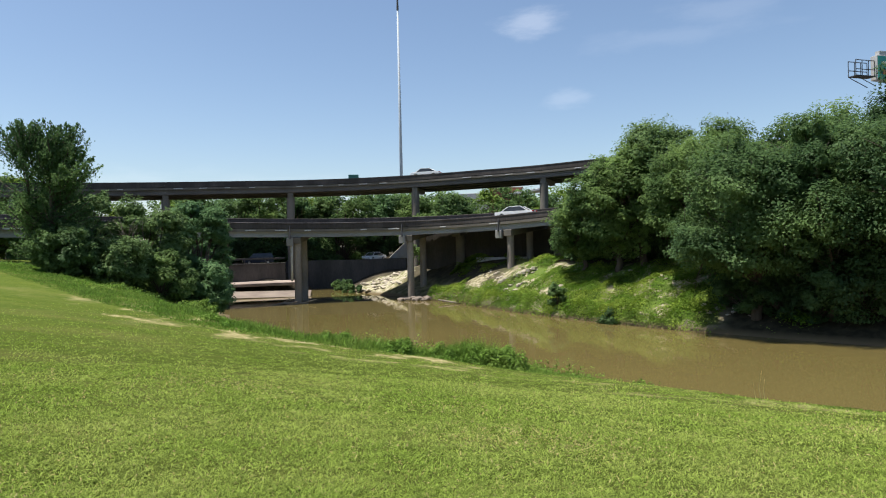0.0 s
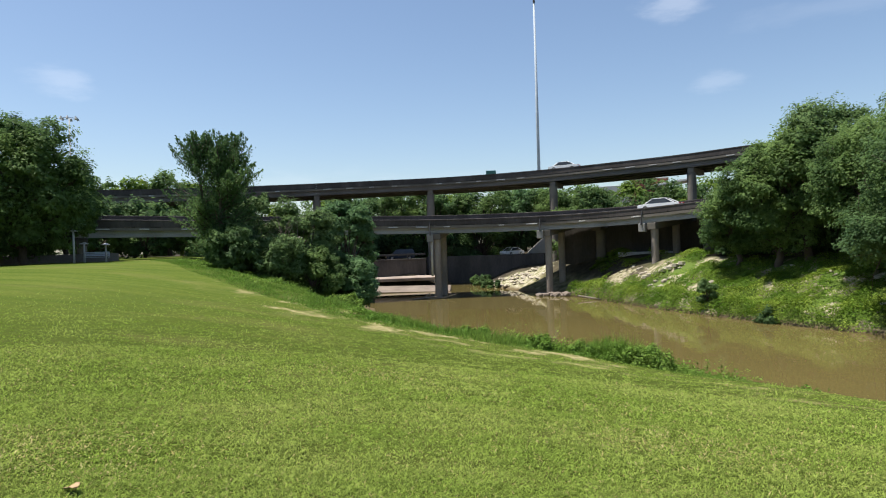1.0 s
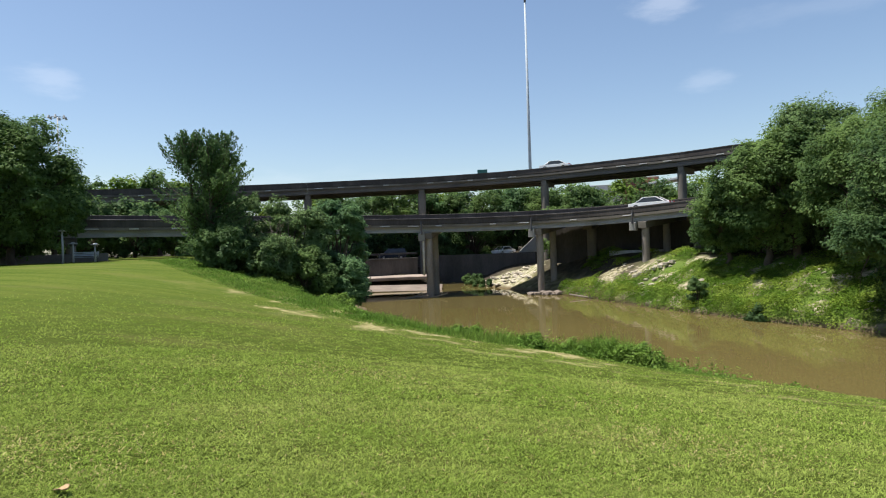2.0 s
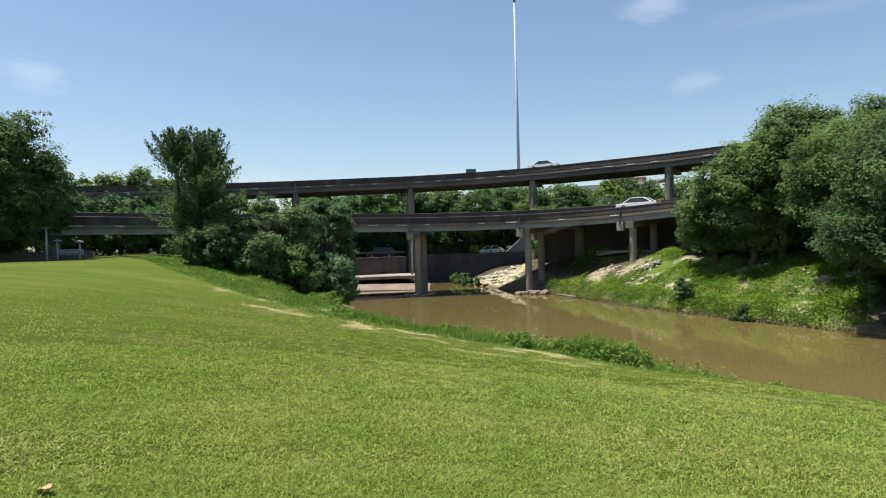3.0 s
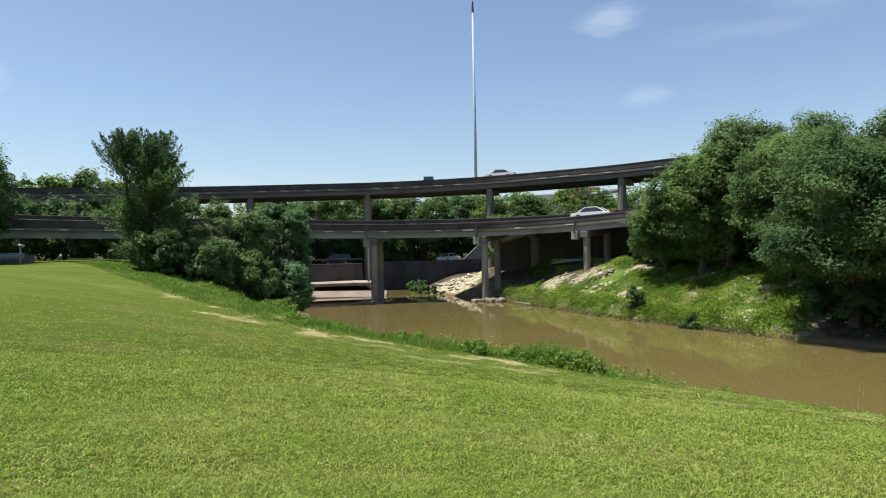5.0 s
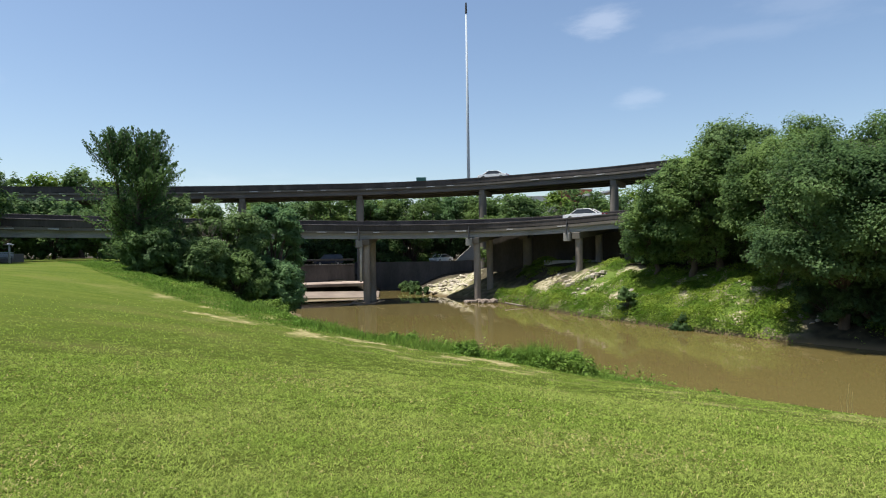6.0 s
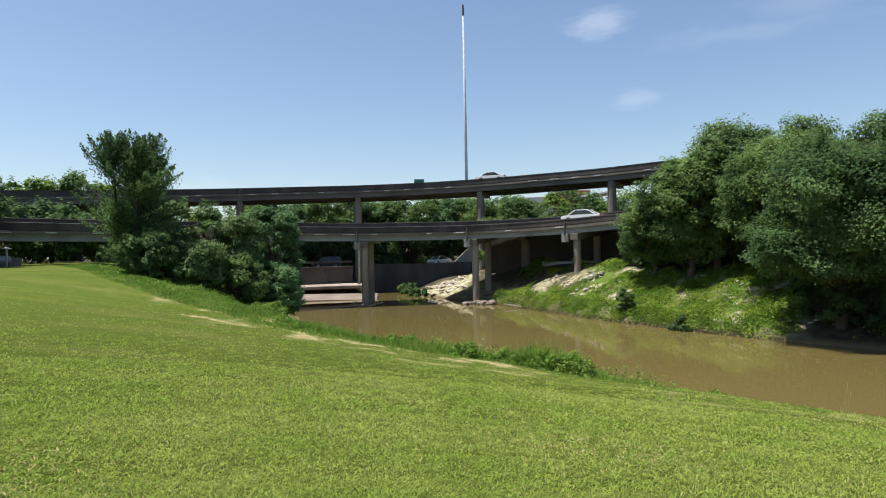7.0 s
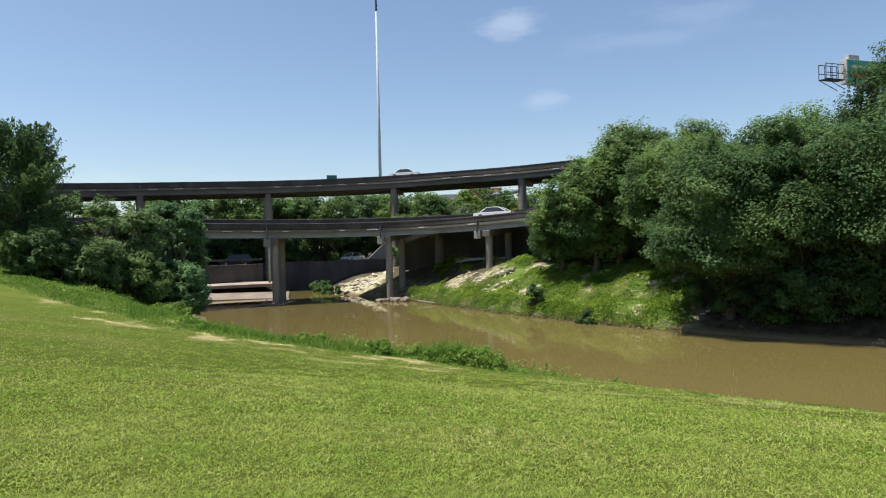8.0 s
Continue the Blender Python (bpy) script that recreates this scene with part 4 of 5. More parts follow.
def build_weeds():
    """Taller growth between the mown lawn and the water."""
    rng = np.random.default_rng(9)
    n = 170000
    q = rng.uniform(-58, 20, n)
    k = rng.uniform(-0.06, 1.0, n) ** 1.0
    edge, water = mown_edge(q), near_water(q)
    s = edge + np.sign(k) * np.abs(k) ** 1.15 * np.minimum(water - edge, 10)
    x, y = (0.54 * s + 0.84 * q) / 0.9972, (0.84 * s - 0.54 * q) / 0.9972
    clump = np.clip(0.5 + 0.9 * wave(x * 1.6, y * 1.7, 4), 0, 1.4)
    rise = smoothstep(-0.06, 0.22, k)
    tall = 0.07 + 0.30 * clump * rise + 0.85 * np.exp(-((q + 12.5) / 4.0) ** 2) * clump * rise
    tall = tall * (1 - 0.75 * smoothstep(-11.2, -9.0, q)) * (1 - 0.45 * smoothstep(-26, -36, q))
    co, faces = blades(rng, x, y, tall * rng.uniform(0.5, 1.2, n), np.full(n, 0.024), 0.85)
    ob = finish("weeds", np_mesh("weeds", co, faces), M_WEED)
    tagged(ob, "rough green weeds and tall grass along the water's edge", "weeds", kind="stuff")
    # broad-leaved clumps among them
    spots = []
    for k in range(130):
        q = rng.uniform(-50, -6) if k % 2 else rng.normal(-13.5, 2.6)
        e, w = float(mown_edge(q)), float(near_water(q))
        s = e + rng.uniform(0.6, min(8, w - e - 0.5))
        x, y = (0.54 * s + 0.84 * q) / 0.9972, (0.84 * s - 0.54 * q) / 0.9972
        size = rng.uniform(0.15, 0.34) if k % 2 else rng.uniform(0.3, 0.6)
        m = int(700 * size)
        p = rng.normal(size=(m, 3)) * [size * 0.9, size * 0.9, size * 0.45]
        p[:, 2] = np.abs(p[:, 2]) + 0.03
        spots.append(p + [x, y, float(height(x, y))])
    co, faces = leaf_cards(rng, np.concatenate(spots), 0.055, 0.9)
    ob = finish("weed_clumps", np_mesh("weed_clumps", co, faces), M_WEED)
    tagged(ob, "leafy green weed clumps along the water's edge", "weeds", kind="stuff")


def build_creepers():
    """Creepers and low leafy growth over the far bank."""
    rng = np.random.default_rng(10)
    n = 150000
    q = rng.uniform(-43, 10, n)
    d = rng.uniform(-0.3, 10.5, n)
    s = far_water(q) + d
    x, y = (0.54 * s + 0.84 * q) / 0.9972, (0.84 * s - 0.54 * q) / 0.9972
    cover = 0.5 + 0.8 * wave(x * 0.75, y * 0.8, 7) + 0.35 * wave(x * 2.3, y * 2.1, 2) + 0.7 * smoothstep(2.6, 0.6, d) - 0.35 * smoothstep(-29, -37, q) * smoothstep(1.0, 2.5, d) - 1.2 * smoothstep(-9.5, -6.0, q)
    for bx, by, br in BARE:
        cover = cover - 1.1 * smoothstep(1.3, 0.6, np.hypot(x - bx, y - by) / br + 0.3 * wave(x * 4, y * 4.4, 5))
    keep = cover > rng.uniform(0.1, 0.55, n)
    x, y, d = x[keep], y[keep], d[keep]
    lump = np.clip(0.35 + 0.9 * wave(x * 2.1, y * 2.3, 3), 0, 1)
    top = 0.10 + 0.75 * lump + 0.75 * smoothstep(2.4, 0.8, d)
    z = height(x, y) + top * rng.uniform(0.1, 1.0, len(x)) ** 0.6
    e = 0.12
    hx = (wave((x + e) * 2.1, y * 2.3, 3) - wave((x - e) * 2.1, y * 2.3, 3)) / (2 * e)
    hy = (wave(x * 2.1, (y + e) * 2.3, 3) - wave(x * 2.1, (y - e) * 2.3, 3)) / (2 * e)
    tilt = np.stack([-0.6 * hx, -0.6 * hy, np.ones(len(x))], 1)
    co, faces = leaf_cards(rng, np.stack([x, y, z], 1), 0.085, facing=tilt)
    ob = finish("creepers", np_mesh("creepers", co, faces), M_CREEPER)
    tagged(ob, "bright green creepers covering the far bank", "creepers", kind="stuff")


M_STRAW = material("dry straw", (0.42, 0.36, 0.18), (0.28, 0.235, 0.09), 3, rough=0.9, specular=0.06, island=0.3, fine_amount=0)
build_grass()
build_weeds()
build_creepers()


# ---- rubble, slabs and footings ----
def lump_mesh(rng, size, flat=0.6):
    bm = bmesh.new()
    bmesh.ops.create_icosphere(bm, subdivisions=1, radius=1)
    for v in bm.verts:
        k = rng.uniform(0.75, 1.15)
        v.co = Vector((v.co.x * size * k * 1.2, v.co.y * size * k, max(v.co.z, -0.4) * size * k * flat))
    return bm


def build_rubble():
    rng = np.random.default_rng(14)
    for q0, q1, d0, d1, count, big in ((-37, -31, 1.4, 6.5, 26, 0.32), (-31, -28.5, 1.0, 7.5, 26, 0.42), (-24, -21, 3.0, 4.4, 7, 0.4), (-11, -6, 1.8, 3.2, 14, 0.28), (-17, -13, 6.0, 8.0, 6, 0.3), (-41, -38, 0.0, 1.2, 6, 0.4)):
        for _ in range(count):
            q, d = rng.uniform(q0, q1), rng.uniform(d0, d1)
            s = float(far_water(q)) + d
            x, y = (0.54 * s + 0.84 * q) / 0.9972, (0.84 * s - 0.54 * q) / 0.9972
            size = big * rng.uniform(0.35, 1.0)
            ob = part("rock", lump_mesh(rng, size, rng.uniform(0.35, 0.7)), M_ROCK)
            ob.matrix_basis = pose(x, y, float(height(x, y)) + 0.12 * size, rng.uniform(-20, 20), rng.uniform(-20, 20), rng.uniform(0, 360))
            tagged(ob, "pale broken concrete block on the far bank", "rock", "bank rubble")


def build_far_rubble():
    rng = np.random.default_rng(15)
    for _ in range(60):
        x, y = polar(-6.0, 92.5)
        x, y = x + rng.normal(0, 2.6), y + rng.normal(0, 2.4)
        if float(height(x, y)) < WATER + 0.2:
            continue
        size = rng.uniform(0.2, 0.6)
        ob = part("rock", lump_mesh(rng, size, rng.uniform(0.3, 0.6)), M_ROCK)
        ob.matrix_basis = pose(x, y, float(height(x, y)) + 0.1 * size, rng.uniform(-25, 25), rng.uniform(-25, 25), rng.uniform(0, 360))
        tagged(ob, "pale broken concrete block on the bank behind the ramp", "rock", "bank rubble")


def on_bank(q, d):
    s = float(far_water(q)) + d
    return (0.54 * s + 0.84 * q) / 0.9972, (0.84 * s - 0.54 * q) / 0.9972


def build_bank_things():
    # footing under the second column
    c = LOWER.at(-3.15, 0.75)
    ob = part("footing", boxed((-1.4, -0.9, WATER - 0.8), (2.4, 1.2, WATER + 0.28), 0.12), M_SLAB)
    ob.matrix_basis = pose(c.x, c.y, 0, 0, 0, 4)
    tagged(ob, "stained concrete pier footing at the waterline", "footing")
    rng = np.random.default_rng(77)
    for k in range(9):
        ob = part("rock", lump_mesh(rng, rng.uniform(0.25, 0.6), 0.6), M_SLAB)
        ob.matrix_basis = pose(c.x + rng.uniform(-1.2, 3.0), c.y + rng.uniform(-1.6, -0.7), WATER + rng.uniform(0.0, 0.25), 0, 0, rng.uniform(0, 360))
        tagged(ob, "brown stone heaped at the pier footing", "rock", "footing stones")
    # drain pipe down the first column
    c = LOWER.at(-13.0, 0.15)
    ob = part("drain_pipe", tubed([(c.x - 0.55, c.y, WATER + 2.7), (c.x - 0.55, c.y, 2.6), (c.x - 0.4, c.y + 0.25, 3.1)], [0.13] * 3, 10), M_PIPE, smooth=True)
    tagged(ob, "pale drain pipe strapped beside a bridge column", "pipe")
    # low paved apron beside the water under the ramp
    slab = boxed((-8.5, -3.0, -0.45), (4.6, 3.0, 0.0), 0.06)
    for v in slab.verts:
        if v.co.x > 4:
            v.co.y = 1.2 + 0.55 * v.co.y
    ob = part("paved_apron", slab, M_APRON)
    ob.matrix_basis = pose(-26.2, 92.2, WATER + 1.75, 2.5, 0.5, 10)
    tagged(ob, "stained pinkish concrete apron at the water's edge", "apron")
    ob = part("paved_apron", boxed((-9, -2.4, -1.2), (7.6, 2.2, 0.0), 0.06), M_SLAB)
    ob.matrix_basis = pose(-26.0, 87.2, WATER + 0.42, 7, 0.6, 10)
    tagged(ob, "low stained concrete apron at the waterline", "apron")
    # sunlit abutment slope behind the ramp
    x, y = polar(-4.3, 112)
    bm = bmesh.new()
    v = [bm.verts.new(p) for p in ((-2.3, 0, -1.2), (2.6, 0, -1.2), (2.6, 0, 3.4), (-2.3, 5, -1.2), (2.6, 5, -1.2), (2.6, 5, 3.4))]
    for f in ((0, 1, 2), (3, 5, 4), (0, 2, 5, 3), (0, 3, 4, 1), (1, 4, 5, 2)):
        bm.faces.new([v[k] for k in f])
    ob = part("abutment", bm, M_GIRDER)
    ob.matrix_basis = pose(x, y, float(height(x, y)), 0, 0, 5)
    tagged(ob, "pale sloping concrete abutment behind the ramp", "abutment")
    # driftwood
    rng = np.random.default_rng(3)
    c = LOWER.at(-13.0, 0.2)
    for k, (dx, dy, turn, long) in enumerate(((-1.3, -0.5, 20, 1.6), (-0.7, -0.7, -35, 1.3), (0.9, -0.6, 15, 1.5), (-1.6, 0.2, 70, 1.2))):
        ob = part("driftwood", tubed([(-long, 0, 0), (0, 0.1, 0.12), (long, 0, 0.3 + 0.1 * k)], [0.07, 0.09, 0.04], 7), M_DRY)
        ob.matrix_basis = pose(c.x + dx, c.y + dy, WATER + 0.02, 0, 0, turn)
        tagged(ob, "grey driftwood caught against a bridge column", "driftwood", "driftwood")
    x, y = on_bank(-37.5, -0.5)
    ob = part("driftwood", tubed([(-1.8, 0, 0.35), (0, 0, 0.12), (1.9, 0.3, -0.1)], [0.09, 0.1, 0.05], 7), M_DRY)
    ob.matrix_basis = pose(x, y, WATER + 0.05, 0, 0, -25)
    tagged(ob, "pale fallen branch at the water's edge", "driftwood")
    # shrub on the far bank
    x, y = polar(10.15, 57.5)
    tree((x, y), 2.6, 1.4, "small dark upright shrub on the far bank", M_LEAF_DARK, 61, 0.0, 16, 3500, 0.11, name="shrub", category="shrub", puff=0.3)
    x, y = polar(14.6, 52.5)
    tree((x, y), 1.5, 1.3, "small dark shrub at the foot of the far bank", M_LEAF_DARK, 62, 0.0, 10, 1800, 0.11, name="shrub", category="shrub", puff=0.35)


build_rubble()
build_far_rubble()
build_bank_things()


# ---- vehicles ----
def car(place, turn, paint, label, kind="sedan"):
    L, W = (4.7, 1.8)
    high = {"sedan": 1.45, "suv": 1.75}[kind]
    thing = empty("car", place, turn, label, "car", "cars")
    z0, belt = 0.28, 0.62 * high
    if kind == "sedan":
        lower = [(-2.35, 0.45), (-2.30, 0.80), (-1.45, belt), (1.55, belt + 0.03), (2.30, belt - 0.02), (2.36, 0.5), (2.2, z0), (-2.2, z0)]
        roof = [(-1.45, belt), (-0.65, high), (0.75, high), (1.75, belt + 0.02)]
    else:
        lower = [(-2.35, 0.5), (-2.30, 0.95), (-1.35, belt), (2.25, belt), (2.33, 0.6), (2.25, z0), (-2.2, z0)]
        roof = [(-1.35, belt), (-0.65, high), (1.95, high), (2.25, belt)]

    def prism(outline, half, tuck=0.0):
        bm = bmesh.new()
        zs = [p[1] for p in outline]
        rows = []
        for side in (-1, 1):
            rows.append([bm.verts.new((px, side * (half - tuck * (pz - min(zs)) / (max(zs) - min(zs) + 1e-6)), pz)) for px, pz in outline])
        m = len(outline)
        for k in range(m):
            bm.faces.new((rows[0][k], rows[0][(k + 1) % m], rows[1][(k + 1) % m], rows[1][k]))
        bm.faces.new(rows[0][::-1])
        bm.faces.new(rows[1])
        bmesh.ops.recalc_face_normals(bm, faces=bm.faces)
        return bm

    bm = prism(lower, W / 2)
    bmesh.ops.bevel(bm, geom=list(bm.edges), offset=0.05, segments=2, affect="EDGES")
    part("body", bm, paint, thing, smooth=False)
    part("window", prism(roof, W / 2 - 0.04, 0.22), M_GLASS, thing, "dark tinted windows")
    a, c = roof[1], roof[2]
    bm = boxed((a[0] + 0.02, -W / 2 + 0.23, high - 0.05), (c[0] - 0.02, W / 2 - 0.23, high + 0.03), 0.025)
    top = part("roof", bm, paint, thing)
    for px, qx in ((roof[0], roof[1]), (roof[3], roof[2])):
        for side in (-1, 1):
            part("pillar", tubed([(px[0], side * (W / 2 - 0.06), px[1]), (qx[0], side * (W / 2 - 0.25), qx[1])], [0.05, 0.045], 6), paint, thing)
    for px in (-1.42, 1.42):
        for side in (-1, 1):
            wheel = part("wheel", tubed([(px, side * (W / 2 - 0.2), 0.33), (px, side * (W / 2 + 0.01), 0.33)], [0.33, 0.33], 18), M_TYRE, thing)
            part("rim", tubed([(px, side * (W / 2 - 0.05), 0.33), (px, side * (W / 2 + 0.02), 0.33)], [0.21, 0.19], 14), M_RIM, wheel)
    for side in (-0.6, 0.6):
        part("headlight", boxed((-2.37, side - 0.2, 0.62), (-2.25, side + 0.2, 0.76), 0.02), M_LAMP_CLEAR, thing)
        part("tail_light", boxed((2.27, side - 0.2, 0.75), (2.38, side + 0.2, 0.9), 0.02), M_LAMP_RED, thing)
    return thing


def on_road(road, az, o, kerb):
    p = road.at(az, o)
    out = road.out(az)
    return (p.x, p.y, p.z - kerb + 0.005), math.degrees(math.atan2(-out.x, out.y))


def build_cars():
    for road, az, o, kerb, paint, label, kind, flip in (
            (UPPER, -1.6, 1.5, 0.42, M_WHITE_PAINT, "white sedan driving on the upper viaduct", "sedan", 0),
            (LOWER, 6.2, 1.5, 0.67, M_WHITE_PAINT, "white sedan driving on the lower ramp", "sedan", 0)):
        place, turn = on_road(road, az, o, kerb)
        car(place, turn + flip, paint, label, kind)
    for az, r, turn, paint, kind in ((-20.6, 106, 8, M_DARK_PAINT, "sedan"), (-16.2, 105, 14, M_DARK_PAINT, "suv"), (-6.2, 111.5, 58, M_WHITE_PAINT, "sedan")):
        x, y = polar(az, r)
        car((x, y, float(height(x, y)) + 0.02), turn, paint, "parked car on the ground behind the ramp", kind)


build_cars()


# ---- signs, lamps, the brick building ----
M_SIGN_DARK = material("weathered dark green sign paint", (0.03, 0.13, 0.11), (0.04, 0.16, 0.14), 3, rough=0.5)
def build_sign():
    p = UPPER.at(-7.9, 0.5)
    thing = empty("road_sign", (p.x, p.y, p.z), 8, "dark green road sign standing above the viaduct parapet", "road sign")
    part("panel", boxed((-0.8, -0.06, 0.0), (0.8, 0.06, 0.62), 0.03), M_SIGN_DARK, thing)
    for x in (-0.5, 0.5):
        part("post", boxed((x - 0.05, 0.06, -1.0), (x + 0.05, 0.16, 0.58), 0.01), M_DARK_STEEL, thing)


def build_billboard():
    x, y = polar(35.1, 95)
    z = float(height(x, y))
    thing = empty("billboard", (x, y, z), 17, "tall green billboard with a steel catwalk above the trees", "billboard")
    base = 0.199 * 95 + 1.6 - z
    part("post", tubed([(1.5, 0.6, -0.3), (1.5, 0.6, base + 1)], [0.45, 0.4], 14), M_STEEL, thing, smooth=True)
    panel = part("panel", boxed((-1.4, 0, base), (5.6, 0.9, base + 3.0), 0.04), M_SIGN_GREY, thing)
    part("face", boxed((-1.3, -0.05, base + 0.1), (5.5, -0.004, base + 2.9)), M_SIGN_GREEN, panel, "green sign face")
    for k, (u, v, w, h, m) in enumerate(((-0.6, 1.9, 1.8, 0.35, M_SIGN_WHITE), (-0.6, 0.7, 2.6, 0.5, M_SIGN_RED), (2.0, 1.8, 2.2, 0.4, M_SIGN_WHITE))):
        part("lettering_bar", boxed((u, -0.08, base + v), (u + w, -0.054, base + v + h)), m, panel)
    part("top_fixture", boxed((-0.9, 0.1, base + 3.0), (0.9, 0.7, base + 3.6), 0.03), M_SIGN_GREY, thing)
    catwalk = part("catwalk", boxed((-4.6, 0.2, base + 0.35), (-1.6, 1.2, base + 0.45)), M_DARK_STEEL, thing)
    for yy in (0.2, 1.2):
        for h in (0.45, 1.2, 2.3):
            part("rail", tubed([(-4.6, yy, base + h), (-1.6, yy, base + h)], [0.05] * 2, 6), M_DARK_STEEL, catwalk)
        for k in range(4):
            part("baluster", tubed([(-4.6 + k, yy, base + 0.4), (-4.6 + k, yy, base + 2.35)], [0.045] * 2, 6), M_DARK_STEEL, catwalk)
        part("strut", tubed([(-4.6, yy, base + 0.4), (-1.6, yy, base - 0.7)], [0.05] * 2, 6), M_DARK_STEEL, catwalk)


def build_high_light():
    x, y = polar(-42.55, 150)
    z = float(height(x, y))
    thing = empty("high_mast_light", (x, y, z), label="tall steel mast with a ring of floodlights", category="street lamp")
    top = 0.187 * 150 + 1.6 - z
    part("pole", tubed([(0, 0, -0.3), (0, 0, top)], [0.2, 0.1], 10), M_SIGN_GREY, thing, smooth=True)
    part("ring", tubed([(1.3 * math.cos(a * math.tau / 12), 1.3 * math.sin(a * math.tau / 12), top - 0.1) for a in range(13)], [0.05] * 13, 6), M_DARK_STEEL, thing)
    for k in range(6):
        a = k * math.tau / 6
        part("floodlight", tubed([(1.5 * math.cos(a), 1.5 * math.sin(a), top + 0.25), (1.65 * math.cos(a), 1.65 * math.sin(a), top - 0.35)], [0.14, 0.27], 10), M_SIGN_GREY, thing)


def build_park_lamps():
    for az, r, rise in ((-42.55, 58, 0.034), (-41.85, 60, 0.0165), (-40.35, 61, 0.0145)):
        x, y = polar(az, r)
        h = 1.6 + rise * r - float(height(x, y))
        made = empty("park_lamp", (x, y, float(height(x, y)) - 0.05), label="pale park lamp post with a flat round head", category="street lamp", group="park lamps")
        part("pole", tubed([(0, 0, 0), (0, 0, h)], [0.085, 0.07], 10), M_SIGN_GREY, made, smooth=True)
        part("head", tubed([(0, 0, h - 0.03), (0, 0, h + 0.02), (0, 0, h + 0.09), (0, 0, h + 0.16)], [0.30, 0.36, 0.16, 0.05], 16), M_SIGN_GREY, made)


def build_building():
    x, y = polar(6.2, 165)
    z = float(height(x, y))
    thing = empty("brick_building", (x, y, z), -6, "long low red brick building with a white metal canopy", "building")
    top = 0.0865 * 165 + 1.6 - z
    part("wall", boxed((-5.4, 0, -0.3), (2.9, 18, top), 0.05), M_BRICK, thing)
    part("roof", boxed((-5.7, -0.3, top), (3.2, 18.3, top + 0.3), 0.05), M_SLAB, thing)
    for k in range(2):
        w = part("window", boxed((-4.4 + 3.6 * k, -0.06, top - 5.2), (-2.5 + 3.6 * k, 0.02, top - 3.2)), M_GLASS, thing)
        part("sill", boxed((-4.5 + 3.6 * k, -0.16, top - 5.35), (-2.4 + 3.6 * k, 0.02, top - 5.2)), M_SIGN_GREY, w)
    canopy = part("canopy", boxed((0, -9, -0.2), (9.0, -0.45, 0.3), 0.05), M_ROOF, thing, "white metal canopy")
    canopy.matrix_basis = pose(-0.4, 0, top - 2.3, 0, -8, 0)
    part("annex", boxed((-20, 2, -0.3), (-5.72, 14, top - 0.9), 0.05), M_SIGN_GREY, thing, "grey low annex")
    for px in (-0.1, 4, 8.0):
        part("post", boxed((px, -8.8, -0.3), (px + 0.25, -8.55, top - 2.6 + 0.14 * (px + 0.4))), M_SIGN_GREY, thing)


def build_barriers():
    # pale kerbs and a low wall seen under the ramp
    for az0, az1, r, z, h in ((3.0, 7.5, 81.0, 0.0, 0.28),):
        a, b = polar(az0, r), polar(az1, r)
        mid = ((a[0] + b[0]) / 2, (a[1] + b[1]) / 2)
        long = math.dist(a, b)
        turn = math.degrees(math.atan2(b[1] - a[1], b[0] - a[0]))
        g = float(height(*mid))
        ob = part("kerb", boxed((-long / 2, -0.15, -0.3), (long / 2, 0.15, h), 0.03), M_PIPE)
        ob.matrix_basis = pose(*mid, g, 0, 0, turn)
        tagged(ob, "pale concrete kerb beneath the ramp", "kerb")
    a, b = polar(-56, 62), polar(-39.5, 66)
    mid, long = ((a[0] + b[0]) / 2, (a[1] + b[1]) / 2), math.dist(a, b)
    ob = part("low_wall", boxed((-long / 2, -0.2, -0.4), (long / 2, 0.2, 0.75), 0.03), M_CONCRETE)
    ob.matrix_basis = pose(*mid, float(height(*mid)), 0, 0, math.degrees(math.atan2(b[1] - a[1], b[0] - a[0])))
    tagged(ob, "low grey concrete wall beyond the lawn", "wall")


def build_retaining_walls():
    # first the wall by the apron, then one added as a dark backdrop
    for az0, az1, r0, r1, low, high in ((-27, -14.0, 96.5, 99.5, -5.6, -0.75), (-13.9, -3.4, 108, 105, -6.5, -0.5)):
        a, b = polar(az0, r0), polar(az1, r1)
        mid, long = ((a[0] + b[0]) / 2, (a[1] + b[1]) / 2), math.dist(a, b)
        turn = math.degrees(math.atan2(b[1] - a[1], b[0] - a[0]))
        thing = empty("retaining_wall", (*mid, 0), turn, "concrete retaining wall beneath the roads, shade put into its colour", "retaining wall")
        part("face", boxed((-long / 2, -0.25, low), (long / 2, 0.25, high), 0.03), M_SHADED_WALL, thing)
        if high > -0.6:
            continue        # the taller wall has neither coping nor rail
        part("coping", boxed((-long / 2, -0.35, high + 0.002), (long / 2, 0.35, high + 0.22), 0.03), M_SHADED_WALL, thing)
        rail = part("guard_rail", boxed((-long / 2, -0.06, high + 0.75), (long / 2, 0.06, high + 1.02), 0.02), M_DARK_STEEL, thing, "dark steel guard rail")
        for k in range(int(long / 3)):
            x = -long / 2 + 1.5 + 3 * k
            part("post", boxed((x - 0.06, 0.062, high + 0.2), (x + 0.06, 0.18, high + 1.0)), M_DARK_STEEL, rail)


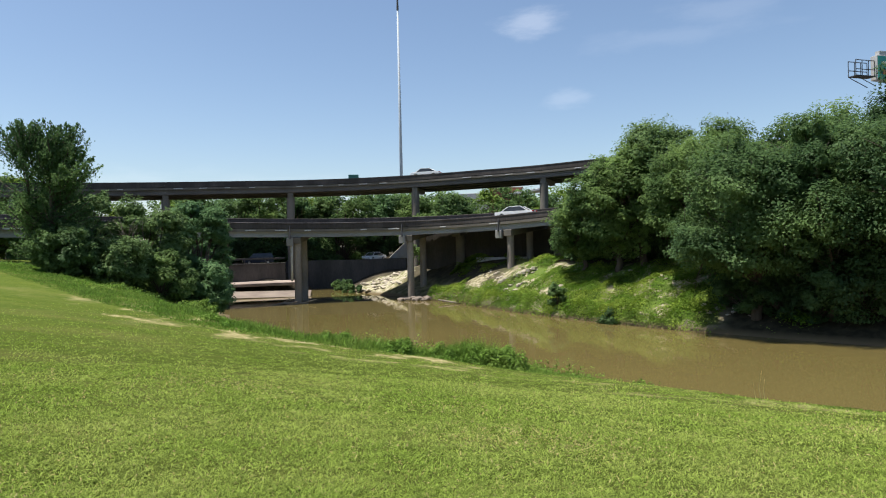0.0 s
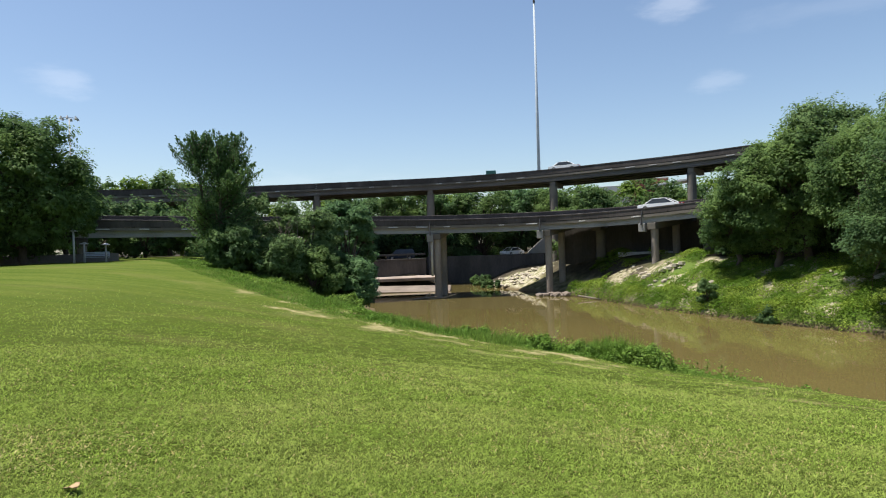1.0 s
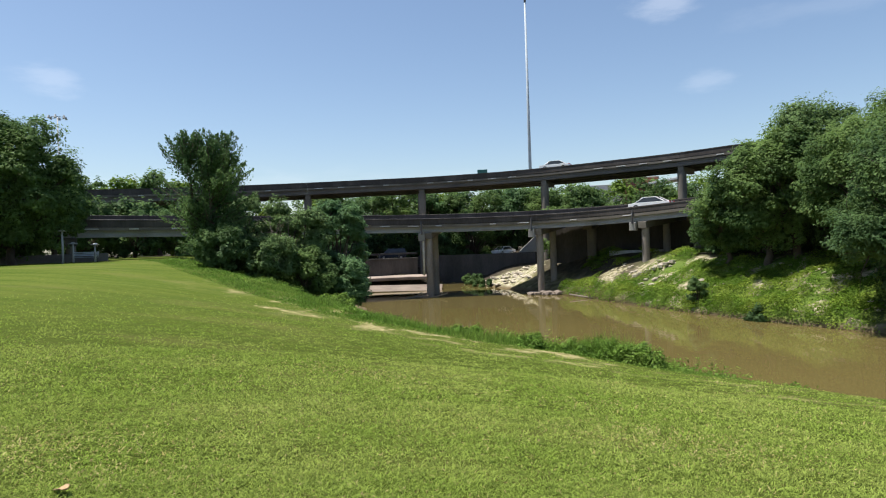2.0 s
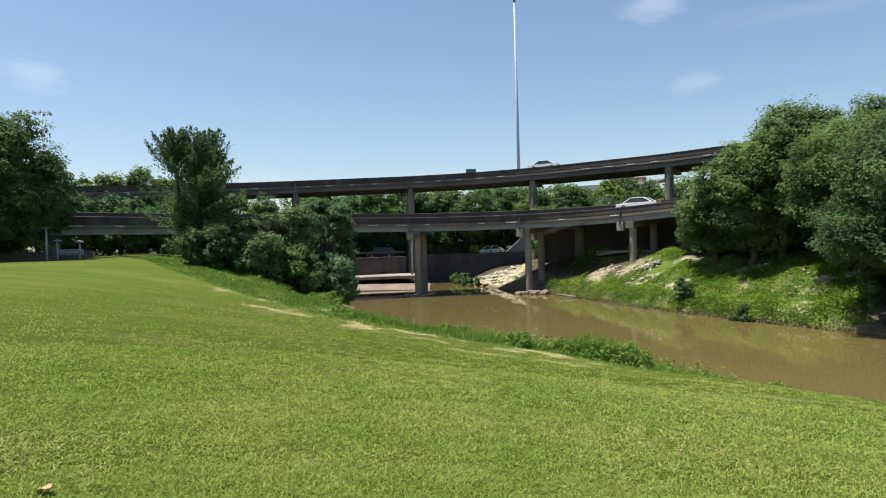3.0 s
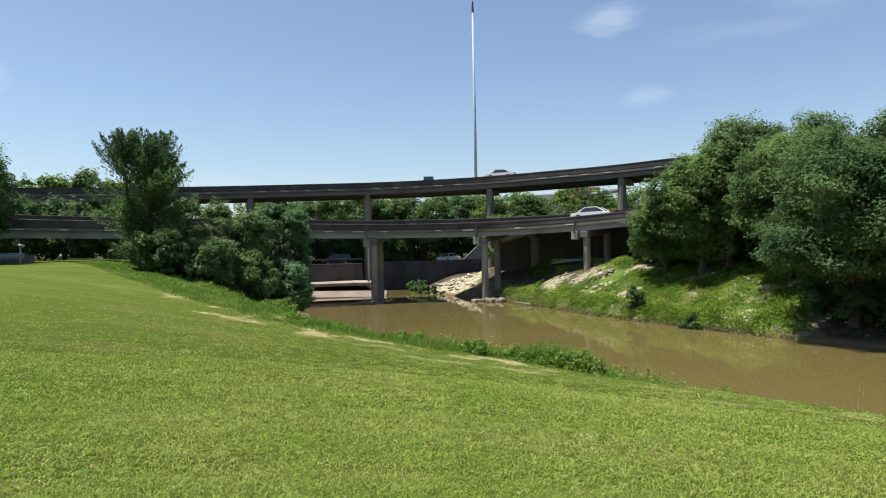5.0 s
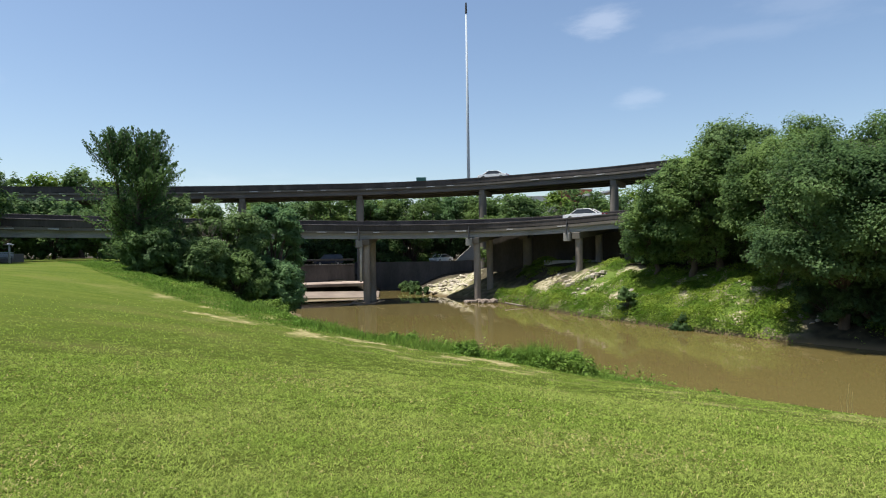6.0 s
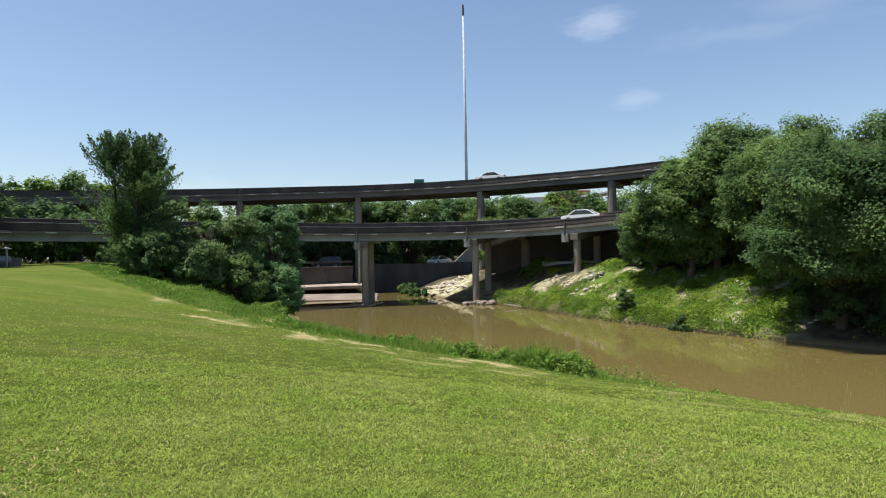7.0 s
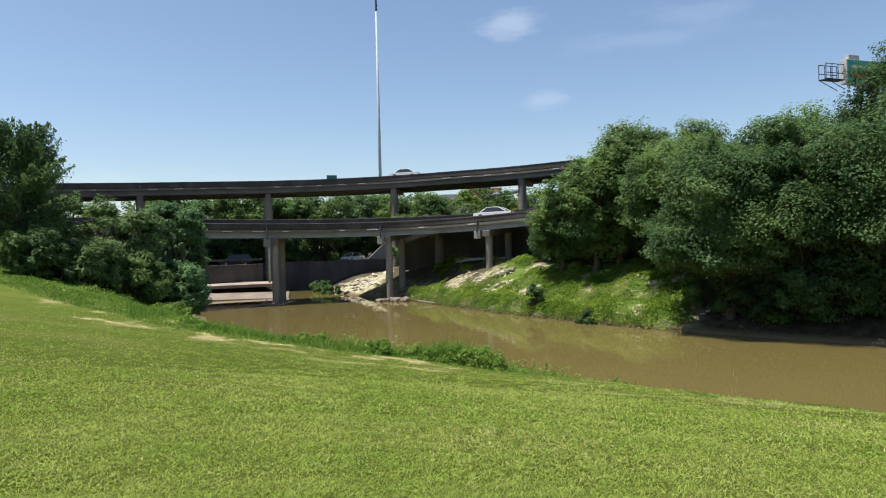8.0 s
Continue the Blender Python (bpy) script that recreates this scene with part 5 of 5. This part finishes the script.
def build_shade_wall():
    """A dark wall added to fill the black shade beneath the ramp."""
    thing = empty("shade_wall", label="dark wall added to fill the shade beneath the ramp", category="wall")
    stations = [-3.0 + 2.6 * k for k in range(9)]
    for a0, a1 in zip(stations, stations[1:]):
        part("panel", LOWER.sweep(bmesh.new(), rect(9.35, 9.7, -7.2, -LOWER_WALL - LOWER_GIRDER - 0.12), a0 + 0.004, a1 - 0.004, 3), M_SHADED_WALL, thing)
    # pale bars drawn for the strips of light between the decks
    for a0, a1 in ((7.6, 8.8), (9.5, 10.6)):
        part("pipe", LOWER.sweep(bmesh.new(), rect(9.15, 9.35, -3.6, -3.47), a0, a1, 2), M_PIPE, thing, "pale bar for a strip of light under the deck")


def build_bench():
    x, y = polar(-41.0, 63.5)
    thing = empty("park_bench", (x, y, float(height(x, y)) - 0.02), 38, "pale blue-grey park bench beyond the lawn", "bench")
    for k in range(3):
        part("seat_slat", boxed((-1.0, -0.25 + 0.16 * k, 0.43), (1.0, -0.12 + 0.16 * k, 0.47), 0.01), M_STEEL, thing)
        part("back_slat", boxed((-1.0, 0.27, 0.56 + 0.13 * k), (1.0, 0.31, 0.66 + 0.13 * k), 0.01), M_STEEL, thing)
    for px in (-0.85, 0.85):
        part("leg", boxed((px - 0.04, -0.25, 0.0), (px + 0.04, 0.22, 0.428), 0.01), M_DARK_STEEL, thing)
        part("back_post", boxed((px - 0.03, 0.312, 0.0), (px + 0.03, 0.37, 0.95), 0.01), M_DARK_STEEL, thing)


def build_steps():
    x0, y0, x1, y1 = 6.4, 69.9, 9.9, 68.4
    thing = empty("stone_steps", label="worn pale stone steps climbing the far bank", category="steps")
    for k in range(7):
        t = k / 6
        x, y = x0 + (x1 - x0) * t, y0 + (y1 - y0) * t
        ob = part("step", boxed((-0.22, -0.55 - 0.1 * (k % 3), -0.25), (0.22, 0.6, 0.08), 0.03), M_ROCK, thing)
        ob.matrix_basis = pose(x, y, float(height(x, y)) + 0.18, 3 * math.sin(7 * k), 0, -23 + 9 * math.sin(5 * k))


def build_stalks():
    """A few dry stalks standing by the near waterline."""
    rng = np.random.default_rng(41)
    for az, r, h in ((26.3, 21.5, 0.95), (26.6, 21.6, 0.75), (26.0, 21.7, 0.6), (12.0, 24.5, 0.5)):
        x, y = polar(az, r)
        ob = part("dry_stalk", tubed(wander(rng, (0, 0, -0.05), (rng.uniform(-0.08, 0.08), 0.02, h), 4, 0.02), [0.012, 0.011, 0.009, 0.007, 0.004], 5), M_STRAW)
        ob.matrix_basis = pose(x, y, float(height(x, y)))
        tagged(ob, "thin dry grass stalk beside the water", "stalk", "dry stalks")


def build_mounds():
    """Leafy mounds of growth at the lawn's lower edge."""
    for k, (q, s, h, w) in enumerate(((-15.4, 20.6, 0.6, 1.6), (-13.6, 21.9, 0.8, 2.2), (-12.4, 22.2, 0.95, 2.2), (-11.4, 22.2, 0.85, 1.8), (-27.5, 20.0, 0.7, 1.8), (-19.0, 20.4, 0.6, 2.0))):
        x, y = (0.54 * s + 0.84 * q) / 0.9972, (0.84 * s - 0.54 * q) / 0.9972
        tree((x, y), h, w, "low leafy green mound at the lawn's edge", M_WEED, 400 + k, 0.0, 22, 4200, 0.05, name="shrub", category="shrub", puff=0.42, trunk=0.02, group="leafy mounds")


def build_leaf():
    k = 1.6 / 0.3125
    for _ in range(20):
        x, y = k * math.sin(radians(-43.2)), k * math.cos(radians(-43.2))
        k = (1.6 - float(height(x, y)) - 0.05) / 0.3125
    bm = bmesh.new()
    rows = []
    for i in range(9):
        t = i / 8
        w = 0.045 * math.sin(math.pi * min(1, t * 1.02)) ** 0.7 + 0.002
        rows.append([bm.verts.new((0.17 * (t - 0.5), s * w * (1 + 0.12 * math.sin(9 * t + s)), 0.012 * s * s + 0.02 * math.sin(3 * t) + 0.004 * math.sin(20 * t))) for s in (-1, -0.4, 0, 0.4, 1)])
    for r0, r1 in zip(rows, rows[1:]):
        for j in range(4):
            bm.faces.new((r0[j], r1[j], r1[j + 1], r0[j + 1]))
    ex = bmesh.ops.extrude_face_region(bm, geom=list(bm.faces))
    for v in ex["geom"]:
        if isinstance(v, bmesh.types.BMVert):
            v.co.z += 0.002
    ob = part("fallen_leaf", bm, M_DEAD_LEAF, smooth=True)
    ob.matrix_basis = pose(x, y, float(height(x, y)) + 0.03, 8, -12, -25)
    tagged(ob, "large dry brown leaf lying on the lawn", "leaf")


def build_twigs():
    """Bare grey twigs sticking out of the olive bush."""
    rng = np.random.default_rng(31)
    x, y = polar(-26.6, 48.6)
    z = float(height(x, y))
    bm = bmesh.new()
    for k in range(16):
        tip = np.array([rng.uniform(-1.4, 1.6), rng.uniform(-1.3, -0.2), rng.uniform(2.6, 5.4)])
        pts = wander(rng, (0, 0, -0.1), tip, 5, 0.05)
        tube(bm, pts, np.linspace(0.05, 0.012, 6), 5)
        for j in range(3):
            b = pts[3] + (pts[5] - pts[3]) * rng.random()
            tube(bm, [b, b + np.array([rng.uniform(-0.8, 0.8), rng.uniform(-0.5, 0.1), rng.uniform(0, 0.8)])], [0.018, 0.006], 4)
    ob = part("bare_bush", bm, M_DRY)
    ob.matrix_basis = pose(x, y, z)
    tagged(ob, "bare grey twigs standing among the bank bushes", "bush")


for build in (build_sign, build_billboard, build_high_light, build_park_lamps, build_building, build_barriers, build_retaining_walls, build_shade_wall, build_bench, build_leaf, build_twigs, build_mounds, build_steps, build_stalks):
    build()
